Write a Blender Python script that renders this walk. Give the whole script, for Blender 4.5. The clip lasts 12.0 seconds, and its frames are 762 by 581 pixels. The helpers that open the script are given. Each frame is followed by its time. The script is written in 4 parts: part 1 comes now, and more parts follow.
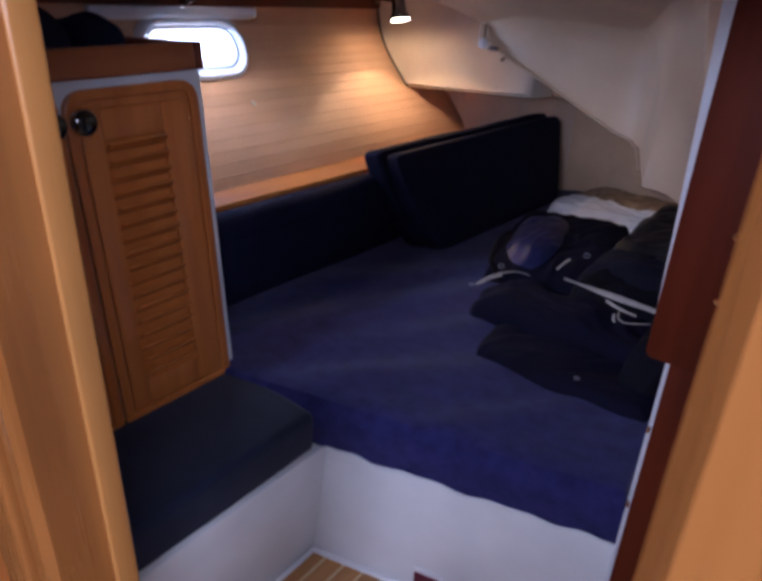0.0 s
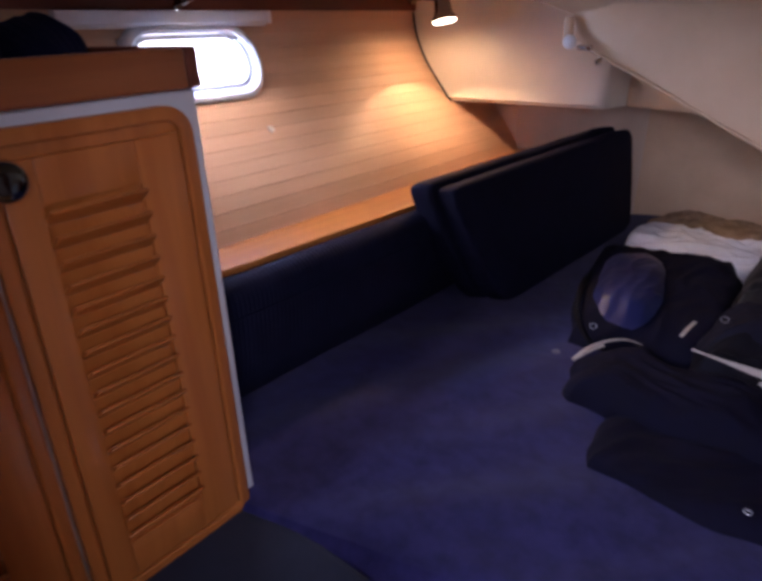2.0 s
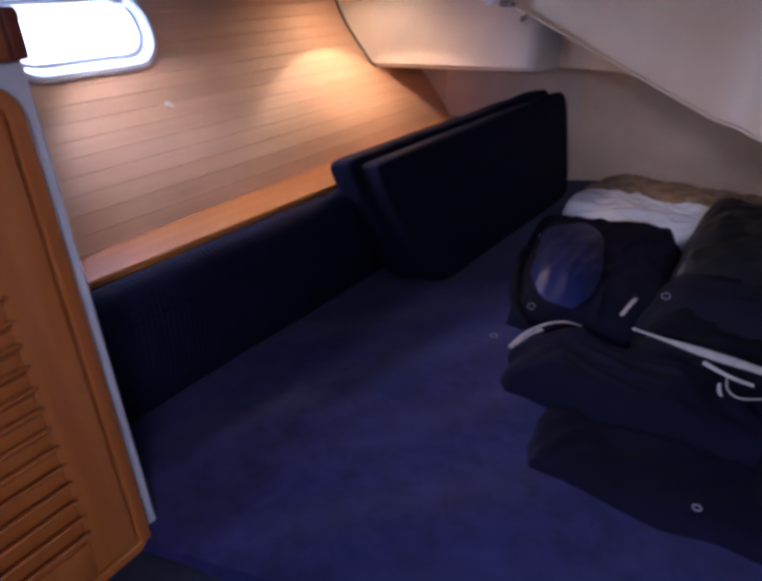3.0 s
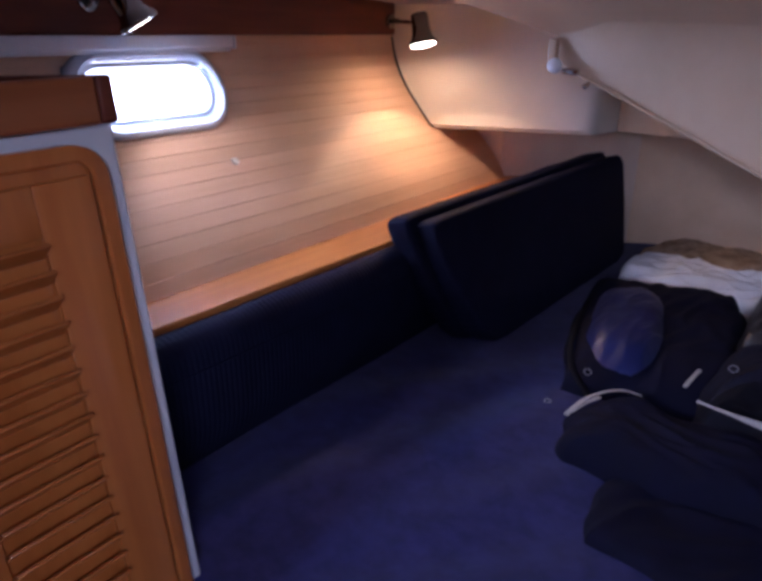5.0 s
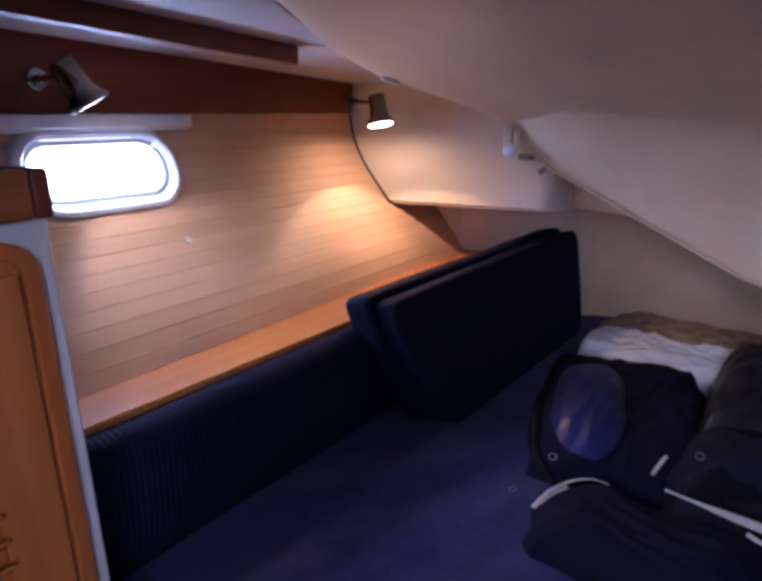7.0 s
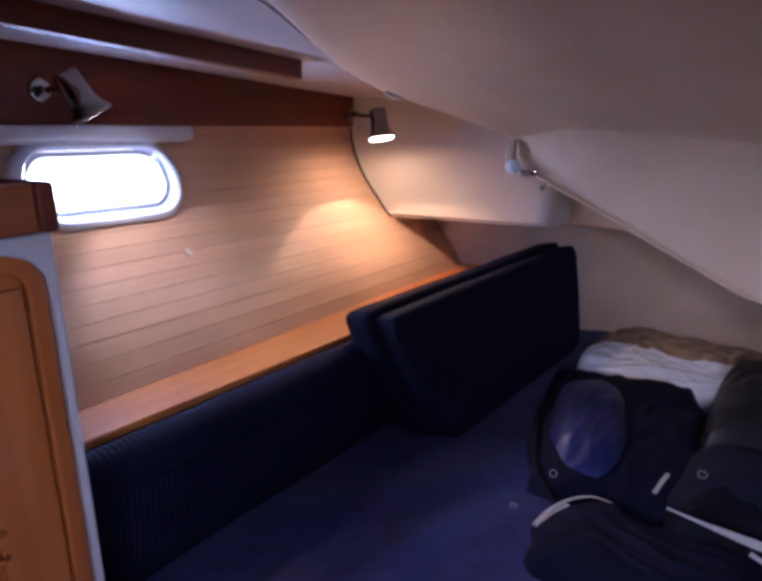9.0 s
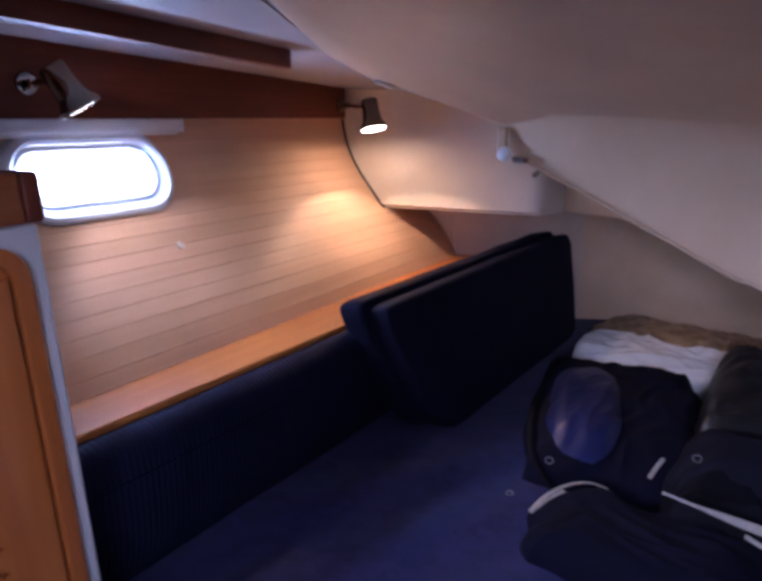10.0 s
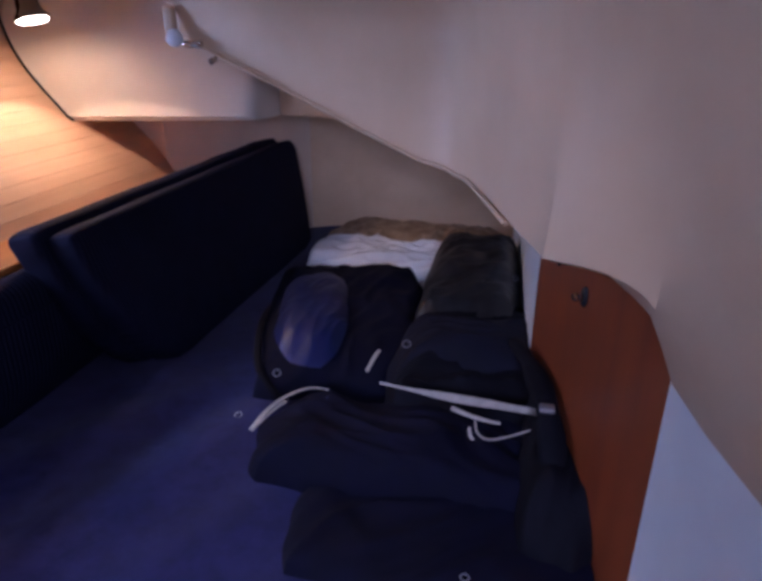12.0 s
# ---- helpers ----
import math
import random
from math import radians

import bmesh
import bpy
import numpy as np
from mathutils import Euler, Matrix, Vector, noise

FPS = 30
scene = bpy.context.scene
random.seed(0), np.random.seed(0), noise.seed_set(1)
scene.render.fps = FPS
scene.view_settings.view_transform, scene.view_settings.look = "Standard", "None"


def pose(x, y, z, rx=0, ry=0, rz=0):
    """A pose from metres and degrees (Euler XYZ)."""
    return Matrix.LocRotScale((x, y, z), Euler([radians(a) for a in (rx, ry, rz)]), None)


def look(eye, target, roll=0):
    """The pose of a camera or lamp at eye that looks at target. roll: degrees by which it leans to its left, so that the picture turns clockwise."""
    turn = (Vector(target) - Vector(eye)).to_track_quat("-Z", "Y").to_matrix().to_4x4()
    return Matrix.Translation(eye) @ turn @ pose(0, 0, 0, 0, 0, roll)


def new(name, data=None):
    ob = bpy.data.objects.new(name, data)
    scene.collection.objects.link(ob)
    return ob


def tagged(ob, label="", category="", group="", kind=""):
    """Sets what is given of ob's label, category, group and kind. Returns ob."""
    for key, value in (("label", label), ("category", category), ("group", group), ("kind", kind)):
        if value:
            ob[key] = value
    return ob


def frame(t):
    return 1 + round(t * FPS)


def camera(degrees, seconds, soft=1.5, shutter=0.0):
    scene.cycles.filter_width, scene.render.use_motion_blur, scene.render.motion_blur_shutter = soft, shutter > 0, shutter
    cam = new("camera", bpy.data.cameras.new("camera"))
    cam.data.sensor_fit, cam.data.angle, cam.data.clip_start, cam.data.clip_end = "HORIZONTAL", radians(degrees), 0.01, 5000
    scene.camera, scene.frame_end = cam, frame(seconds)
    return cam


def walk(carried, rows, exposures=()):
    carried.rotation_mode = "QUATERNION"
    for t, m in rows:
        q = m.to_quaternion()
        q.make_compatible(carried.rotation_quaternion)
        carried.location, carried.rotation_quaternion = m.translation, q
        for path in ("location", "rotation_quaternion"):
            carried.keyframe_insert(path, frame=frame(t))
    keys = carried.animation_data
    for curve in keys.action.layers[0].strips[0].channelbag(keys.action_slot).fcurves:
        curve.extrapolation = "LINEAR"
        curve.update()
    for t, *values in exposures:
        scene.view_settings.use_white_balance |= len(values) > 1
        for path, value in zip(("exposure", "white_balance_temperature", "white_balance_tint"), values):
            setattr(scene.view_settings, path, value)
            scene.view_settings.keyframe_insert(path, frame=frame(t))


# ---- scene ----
cam = camera(62.9, 12.0, soft=3.8, shutter=0.5)
PATH = [
    (0, (0.278, -0.129, 1.518), (-0.81, 1.313, 0.66), 2.6),
    (0.5, (0.212, -0.132, 1.509), (-0.857, 1.38, 0.753), -0.8),
    (1, (0.106, -0.015, 1.48), (-0.836, 1.606, 0.785), 0.3),
    (1.5, (0.011, 0.058, 1.474), (-1.102, 1.49, 0.631), 0.8),
    (2, (-0.134, 0.21, 1.457), (-1.273, 1.633, 0.635), 0.3),
    (2.5, (-0.176, 0.324, 1.437), (-1.248, 1.754, 0.538), -0.7),
    (4.3, (-0.157, 0.411, 1.452), (-1.001, 2.012, 0.601), 0.8),
    (4.5, (-0.158, 0.391, 1.455), (-1.105, 1.957, 0.648), 1.1),
    (5, (-0.194, 0.372, 1.45), (-1.336, 1.828, 0.693), -0.2),
    (5.5, (-0.192, 0.415, 1.471), (-1.264, 1.982, 0.841), 0.9),
    (6, (-0.21, 0.419, 1.476), (-1.277, 2.027, 0.951), 1.4),
    (6.5, (-0.213, 0.429, 1.483), (-1.292, 2.022, 0.938), 0.2),
    (7, (-0.23, 0.424, 1.48), (-1.308, 2.011, 0.914), 0.8),
    (9, (-0.245, 0.421, 1.485), (-1.317, 2.024, 0.955), 1.4),
    (9.5, (-0.243, 0.425, 1.482), (-1.318, 2.023, 0.942), 1.3),
    (10, (-0.238, 0.427, 1.475), (-1.299, 2.031, 0.926), 0.6),
    (10.5, (-0.191, 0.476, 1.441), (-0.921, 2.221, 0.791), 1.1),
    (11, (-0.143, 0.544, 1.414), (-0.644, 2.324, 0.653), -0.0),
    (11.5, (-0.146, 0.592, 1.405), (-0.511, 2.413, 0.663), 2.3),
    (11.8, (-0.149, 0.594, 1.4), (-0.51, 2.411, 0.645), 1.1),
    (12, (-0.142, 0.592, 1.402), (-0.51, 2.4, 0.631), 0.5),
]
walk(cam, [(t, look(eye, target, roll)) for t, eye, target, roll in PATH], [
    (0.0, -0.27, 5380, 23), (0.5, 0.00, 6800, 30), (1.0, 0.12, 7000, 33), (1.5, 0.30, 6700, 33), (2.0, 0.15, 5950, 31), (2.5, 0.00, 5300, 29),
    (4.5, 0.02, 5150, 30), (9.5, 0.04, 5090, 32), (10.6, 0.00, 5020, 32), (12.0, 0.03, 5020, 33)])

# ---- world and light ----
world = bpy.data.worlds.new("sky")
scene.world = world
world.use_nodes = True
sky = world.node_tree.nodes.new("ShaderNodeTexSky")
sky.sky_type, sky.sun_disc = "NISHITA", False
sky.sun_elevation, sky.sun_rotation = radians(40), radians(120)
world.node_tree.links.new(sky.outputs[0], world.node_tree.nodes["Background"].inputs[0])
world.node_tree.nodes["Background"].inputs[1].default_value = 0.08


def lamp(name, kind, energy, colour, m, **more):
    data = bpy.data.lights.new(name, kind)
    data.energy, data.color = energy, colour
    for key, value in more.items():
        if key == "size":
            data.size = value
        elif key == "size_y":
            data.shape, data.size_y = "RECTANGLE", value
        elif key == "spot_size":
            data.spot_size = value
        elif key == "spot_blend":
            data.spot_blend = value
        elif key == "radius":
            data.shadow_soft_size = value
    ob = new(name, data)
    ob.matrix_world = m
    return ob


LAMP_AFT = (-1.501, 2.278, 1.427)
AFT_AIM = (0.269, -0.088, -0.959)
LAMP_FWD = (-1.58, 1.248, 1.483)
FWD_AIM = (0.275, 0.43, -0.86)
WARM = (1.0, 0.635, 0.285)
AFT_LENS = [p + 0.014 * q for p, q in zip(LAMP_AFT, AFT_AIM)]
lamp("reading_light", "SPOT", 6.6, WARM, look(AFT_LENS, [p + q for p, q in zip(AFT_LENS, AFT_AIM)]), spot_size=radians(109), spot_blend=0.10, radius=0.008)
lamp("reading_light", "SPOT", 4.6, WARM, look(AFT_LENS, [AFT_LENS[0] - 0.05, AFT_LENS[1], AFT_LENS[2] - 1]), spot_size=radians(178), spot_blend=0.6, radius=0.012)
lamp("reading_light", "SPOT", 2.0, WARM, look(AFT_LENS, [AFT_LENS[0] - 0.02, AFT_LENS[1] - 0.05, AFT_LENS[2] - 1]), spot_size=radians(80), spot_blend=1.0, radius=0.012)
lamp("reading_light", "SPOT", 5.0, (1.0, 0.84, 0.66), look([p + 0.016 * q for p, q in zip(LAMP_FWD, FWD_AIM)], [p + q for p, q in zip(LAMP_FWD, FWD_AIM)]), spot_size=radians(96), spot_blend=0.45, radius=0.02)
# daylight through the port, and through a companionway and hatch assumed in the saloon
lamp("assumed_companionway_daylight", "AREA", 27, (0.90, 0.92, 1.0), look((0.95, -0.62, 1.97), (-0.1, 0.3, 0.6)), size=0.7, size_y=0.6)
lamp("assumed_hatch_daylight", "AREA", 46, (0.90, 0.91, 1.0), look((0.20, -1.50, 1.99), (-0.10, 1.0, 1.0)), size=0.55, size_y=0.55)
lamp("port_daylight", "AREA", 7.5, (0.66, 0.80, 1.0), look((-1.79, 1.36, 1.315), (-0.9, 1.42, 0.60)), size=0.36, size_y=0.14)


# ---- materials ----
def material(name, colour, rough=0.5, metal=0.0, colour2=None, scale=8.0, stretch=(1, 1, 1), detail=4.0, bump=0.0, bump_scale=None, mix=(0.35, 0.65), coat=0.0, spec=0.5, random_value=0.0, sheen=0.0, wave=None, fine=0.0, fine_scale=400.0):
    m = bpy.data.materials.new(name)
    m.use_nodes = True
    nodes, links = m.node_tree.nodes, m.node_tree.links
    b = nodes["Principled BSDF"]
    b.inputs["Roughness"].default_value, b.inputs["Metallic"].default_value = rough, metal
    b.inputs["Coat Weight"].default_value, b.inputs["Specular IOR Level"].default_value = coat, spec
    b.inputs["Coat Roughness"].default_value = 0.12
    b.inputs["Sheen Weight"].default_value = sheen
    coord = nodes.new("ShaderNodeTexCoord")
    mapping = nodes.new("ShaderNodeMapping")
    mapping.inputs["Scale"].default_value = stretch
    links.new(coord.outputs["Object"], mapping.inputs["Vector"])
    n = nodes.new("ShaderNodeTexNoise")
    n.inputs["Scale"].default_value, n.inputs["Detail"].default_value = scale, detail
    n.inputs["Roughness"].default_value = 0.6
    links.new(mapping.outputs[0], n.inputs["Vector"])
    ramp = nodes.new("ShaderNodeValToRGB")
    ramp.color_ramp.elements[0].position, ramp.color_ramp.elements[1].position = mix
    ramp.color_ramp.elements[0].color = (*colour, 1)
    ramp.color_ramp.elements[1].color = (*(colour2 or colour), 1)
    links.new(n.outputs["Fac"], ramp.inputs["Fac"])
    out = ramp.outputs["Color"]
    if random_value:
        info = nodes.new("ShaderNodeObjectInfo")
        remap = nodes.new("ShaderNodeMapRange")
        remap.inputs["To Min"].default_value, remap.inputs["To Max"].default_value = 1 - random_value, 1 + random_value
        links.new(info.outputs["Random"], remap.inputs["Value"])
        hsv = nodes.new("ShaderNodeHueSaturation")
        links.new(out, hsv.inputs["Color"])
        links.new(remap.outputs[0], hsv.inputs["Value"])
        out = hsv.outputs["Color"]
    big = nodes.new("ShaderNodeTexNoise")
    big.inputs["Scale"].default_value, big.inputs["Detail"].default_value = 2.3, 2.0
    links.new(coord.outputs["Object"], big.inputs["Vector"])
    vary = nodes.new("ShaderNodeMapRange")
    vary.inputs["From Min"].default_value, vary.inputs["From Max"].default_value = 0.3, 0.7
    vary.inputs["To Min"].default_value, vary.inputs["To Max"].default_value = 0.86, 1.1
    links.new(big.outputs["Fac"], vary.inputs["Value"])
    hsv2 = nodes.new("ShaderNodeHueSaturation")
    links.new(out, hsv2.inputs["Color"])
    links.new(vary.outputs[0], hsv2.inputs["Value"])
    links.new(hsv2.outputs["Color"], b.inputs["Base Color"])
    rough_map = nodes.new("ShaderNodeMapRange")
    rough_map.inputs["To Min"].default_value, rough_map.inputs["To Max"].default_value = max(0.03, rough - 0.08), min(1, rough + 0.08)
    links.new(n.outputs["Fac"], rough_map.inputs["Value"])
    links.new(rough_map.outputs[0], b.inputs["Roughness"])
    height = None
    if bump:
        bn = nodes.new("ShaderNodeBump")
        bn.inputs["Strength"].default_value, bn.inputs["Distance"].default_value = bump, 0.004
        if bump_scale:
            n2 = nodes.new("ShaderNodeTexNoise")
            n2.inputs["Scale"].default_value, n2.inputs["Detail"].default_value = bump_scale, 3.0
            links.new(mapping.outputs[0], n2.inputs["Vector"])
            height = n2.outputs["Fac"]
        else:
            height = n.outputs["Fac"]
        links.new(height, bn.inputs["Height"])
        links.new(bn.outputs[0], b.inputs["Normal"])
        if fine:
            bf = nodes.new("ShaderNodeBump")
            bf.inputs["Strength"].default_value, bf.inputs["Distance"].default_value = fine, 0.001
            n3 = nodes.new("ShaderNodeTexVoronoi")
            n3.inputs["Scale"].default_value = fine_scale
            links.new(coord.outputs["Object"], n3.inputs["Vector"])
            links.new(n3.outputs["Distance"], bf.inputs["Height"])
            links.new(bn.outputs[0], bf.inputs["Normal"])
            links.new(bf.outputs[0], b.inputs["Normal"])
    if wave:
        ribs = nodes.new("ShaderNodeTexWave")
        ribs.bands_direction = "Y"
        ribs.inputs["Scale"].default_value, ribs.inputs["Distortion"].default_value = wave / 6.2832 * 2, 0.6
        links.new(coord.outputs["Object"], ribs.inputs["Vector"])
        rb_ = nodes.new("ShaderNodeBump")
        rb_.inputs["Strength"].default_value, rb_.inputs["Distance"].default_value = 0.6, 0.0022
        links.new(ribs.outputs["Fac"], rb_.inputs["Height"])
        links.new(b.inputs["Normal"].links[0].from_socket, rb_.inputs["Normal"])
        links.new(rb_.outputs[0], b.inputs["Normal"])
    return m


def glow(name, colour, strength):
    m = bpy.data.materials.new(name)
    m.use_nodes = True
    b = m.node_tree.nodes["Principled BSDF"]
    b.inputs["Base Color"].default_value = (*colour, 1)
    b.inputs["Emission Color"].default_value = (*colour, 1)
    b.inputs["Emission Strength"].default_value = strength
    return m


def clear_glass(name):
    m = bpy.data.materials.new(name)
    m.use_nodes = True
    b = m.node_tree.nodes["Principled BSDF"]
    b.inputs["Base Color"].default_value = (0.95, 0.98, 1, 1)
    b.inputs["Roughness"].default_value = 0.02
    b.inputs["Transmission Weight"].default_value = 1.0
    b.inputs["IOR"].default_value = 1.45
    return m


TEAK = material("varnished_teak", (0.395, 0.118, 0.021), 0.32, colour2=(0.50, 0.165, 0.034), scale=26, stretch=(1, 1, 0.06), bump=0.08, coat=0.35)
TEAK_H = material("varnished_teak_level_grain", (0.395, 0.118, 0.021), 0.32, colour2=(0.50, 0.165, 0.034), scale=26, stretch=(1, 0.06, 1), bump=0.08, coat=0.35)
JAMB_WOOD = material("honey_teak", (0.21, 0.074, 0.016), 0.28, colour2=(0.30, 0.115, 0.026), scale=22, stretch=(1, 1, 0.05), bump=0.08, coat=0.4)
BEAD_HIGHLIGHT = material("honey_teak_highlight", (0.36, 0.150, 0.036), 0.30, colour2=(0.44, 0.195, 0.050), scale=22, stretch=(1, 1, 0.05), bump=0.06, coat=0.3)
MAHOGANY = material("dark_mahogany", (0.11, 0.028, 0.014), 0.5, colour2=(0.17, 0.045, 0.020), scale=24, stretch=(1, 0.06, 1), bump=0.06, coat=0.04, spec=0.3)
DOOR_WOOD = material("red_mahogany", (0.175, 0.036, 0.010), 0.42, colour2=(0.25, 0.058, 0.014), scale=20, stretch=(1, 1, 0.05), bump=0.05, coat=0.12)
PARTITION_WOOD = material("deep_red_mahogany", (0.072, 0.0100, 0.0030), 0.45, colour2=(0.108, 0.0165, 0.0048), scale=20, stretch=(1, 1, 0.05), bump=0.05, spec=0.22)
FIDDLE_WOOD = material("brown_teak_fiddle", (0.26, 0.078, 0.020), 0.34, colour2=(0.34, 0.110, 0.029), scale=26, stretch=(1, 0.06, 1), bump=0.06, coat=0.25)
SLAT_WOOD = material("pale_cherry_slat", (0.67, 0.425, 0.265), 0.55, colour2=(0.73, 0.485, 0.315), scale=30, stretch=(1, 0.05, 1), bump=0.06, coat=0.0, random_value=0.04)
GROOVE_WOOD = material("slat_groove_wood", (0.48, 0.30, 0.19), 0.6, colour2=(0.54, 0.34, 0.22), scale=30, stretch=(1, 0.05, 1))
SHELF_WOOD = material("orange_teak", (0.45, 0.155, 0.032), 0.55, colour2=(0.54, 0.205, 0.046), scale=26, stretch=(1, 0.06, 1), bump=0.06, coat=0.03, spec=0.3)
WHITE = material("white_gelcoat", (0.72, 0.73, 0.76), 0.38, colour2=(0.78, 0.79, 0.81), scale=5, bump=0.03)
TRIM_WHITE = material("grey_white_moulding", (0.62, 0.65, 0.70), 0.40, colour2=(0.68, 0.71, 0.75), scale=9, bump=0.03)
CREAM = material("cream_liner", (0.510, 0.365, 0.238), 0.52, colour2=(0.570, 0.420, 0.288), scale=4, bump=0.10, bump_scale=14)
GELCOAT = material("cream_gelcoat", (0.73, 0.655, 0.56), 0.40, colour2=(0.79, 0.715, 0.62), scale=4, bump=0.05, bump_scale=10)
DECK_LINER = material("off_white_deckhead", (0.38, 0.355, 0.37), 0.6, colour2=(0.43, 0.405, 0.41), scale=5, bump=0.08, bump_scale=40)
NAVY = material("navy_bed_fabric", (0.014, 0.0135, 0.078), 0.9, colour2=(0.027, 0.0262, 0.126), scale=20, bump=0.45, bump_scale=30, sheen=0.12, spec=0.2, fine=0.6, fine_scale=420)
SEAT_NAVY = material("dark_navy_seat_fabric", (0.010, 0.014, 0.034), 0.88, colour2=(0.015, 0.020, 0.045), scale=14, bump=0.3, bump_scale=9, sheen=0.1, spec=0.2, fine=0.6, fine_scale=420)
BLACK_FABRIC = material("black_navy_upholstery", (0.0072, 0.0085, 0.0255), 0.75, colour2=(0.0115, 0.0130, 0.0375), scale=16, bump=0.25, bump_scale=12, spec=0.10, wave=75.0, fine=0.5, fine_scale=300)
JACKET_BLACK = material("black_oilskin", (0.0035, 0.0035, 0.008), 0.78, colour2=(0.007, 0.007, 0.014), scale=11, bump=0.6, bump_scale=26, spec=0.14)
JACKET_GREY = material("charcoal_panel", (0.0095, 0.0092, 0.0115), 0.40, colour2=(0.0195, 0.0190, 0.0230), scale=7, bump=0.6, bump_scale=20, spec=0.4)
BAG_BLUE = material("royal_blue_nylon", (0.0065, 0.010, 0.056), 0.40, colour2=(0.014, 0.022, 0.125), scale=7, bump=0.2, bump_scale=16, spec=0.55, mix=(0.2, 0.75))
CLOTH_NAVY = material("dark_navy_cloth", (0.0018, 0.0019, 0.0130), 0.85, colour2=(0.0030, 0.0031, 0.0195), scale=18, bump=0.5, bump_scale=18, spec=0.2, fine=0.5)
COLLAR_NAVY = material("navy_collar_cloth", (0.0030, 0.0033, 0.0130), 0.8, colour2=(0.0052, 0.0053, 0.0205), scale=20, bump=0.5, bump_scale=26, spec=0.25)
STRAP = material("off_white_webbing", (0.40, 0.37, 0.34), 0.7, colour2=(0.52, 0.49, 0.45), scale=60, bump=0.3)
PAPER = material("white_plastic_sheet", (0.74, 0.76, 0.82), 0.42, colour2=(0.84, 0.85, 0.88), scale=12, bump=0.6, bump_scale=30)
DULL_CHROME = material("scratched_white_metal", (0.42, 0.44, 0.50), 0.34, metal=0.7, scale=30)
CHROME = material("polished_chrome", (0.62, 0.61, 0.60), 0.12, metal=1.0, scale=20)
BRASS = material("polished_nickel", (0.33, 0.30, 0.26), 0.07, metal=1.0, scale=20)
CHROME_REFLECTION = material("chrome_dark_reflection", (0.10, 0.105, 0.10), 0.10, metal=1.0, scale=20)
DARK_PLASTIC = material("black_plastic", (0.02, 0.022, 0.025), 0.25, colour2=(0.03, 0.03, 0.035), scale=20, coat=0.3)
MAROON = material("maroon_plastic", (0.10, 0.012, 0.03), 0.4, colour2=(0.14, 0.02, 0.04), scale=20)
HOLLY = material("holly_strip", (0.55, 0.40, 0.22), 0.35, colour2=(0.63, 0.47, 0.27), scale=20, stretch=(1, 0.05, 1), coat=0.2)
SOLE_TEAK = material("teak_sole", (0.30, 0.13, 0.035), 0.32, colour2=(0.40, 0.19, 0.055), scale=24, stretch=(1, 0.05, 1), bump=0.06, coat=0.3, random_value=0.12)
SMEAR = material("tan_smear", (0.33, 0.225, 0.14), 0.9, colour2=(0.53, 0.39, 0.26), scale=16, bump=0.3, bump_scale=40, mix=(0.4, 0.62))
# tan stands in for shading on the aft liner and the box's recess
TAN = material("tan_shading_tone", (0.69, 0.485, 0.305), 0.6, colour2=(0.77, 0.565, 0.375), scale=5, bump=0.15, bump_scale=18)
LINER_AFT = material("warm_cream_liner", (0.69, 0.545, 0.425), 0.5, colour2=(0.76, 0.615, 0.49), scale=4, bump=0.10, bump_scale=14)
BULB = glow("lamp_bulb", (1.0, 0.80, 0.52), 14.0)
DAY = glow("bright_overcast", (0.93, 0.97, 1.0), 3.0)
GLASS = clear_glass("window_glass")


# ---- building helpers ----
def mesh_of(name, bm, mat, smooth=True):
    bmesh.ops.recalc_face_normals(bm, faces=bm.faces)
    me = bpy.data.meshes.new(name)
    bm.to_mesh(me)
    bm.free()
    for m in mat if isinstance(mat, (list, tuple)) else [mat]:
        me.materials.append(m)
    if smooth:
        me.polygons.foreach_set("use_smooth", [True] * len(me.polygons))
        me.set_sharp_from_angle(angle=radians(35))
    return me


def part(name, bm, mat, parent=None, label="", m=None):
    ob = new(name, mesh_of(name, bm, mat))
    if m is not None:
        ob.matrix_world = m
    if parent is not None:
        ob.parent = parent
    return tagged(ob, label)


def thing(name, label, category, at=(0, 0, 0), group="", kind=""):
    ob = new(name)
    ob.location = at
    ob.empty_display_size = 0.05
    bpy.context.view_layer.update()
    return tagged(ob, label, category, group, kind)


def held(name, bm, mat, owner, label=""):
    """A part whose mesh is given in world places, under its thing."""
    ob = part(name, bm, mat, None, label)
    root = owner.matrix_world.copy() if owner.parent is None else Matrix.Identity(4)
    ob.parent = owner
    ob.matrix_parent_inverse = root.inverted()
    return ob


def box(x0, x1, y0, y1, z0, z1, bevel=0.0, seg=2, bm=None):
    own = bmesh.new()
    bmesh.ops.create_cube(own, size=1)
    for v in own.verts:
        v.co = ((x0 + x1) / 2 + v.co.x * (x1 - x0), (y0 + y1) / 2 + v.co.y * (y1 - y0), (z0 + z1) / 2 + v.co.z * (z1 - z0))
    if bevel:
        bmesh.ops.bevel(own, geom=own.edges, offset=bevel, segments=seg, profile=0.5, affect="EDGES")
    if bm is None:
        return own
    me = bpy.data.meshes.new("tmp")
    own.to_mesh(me)
    own.free()
    bm.from_mesh(me)
    bpy.data.meshes.remove(me)
    return bm


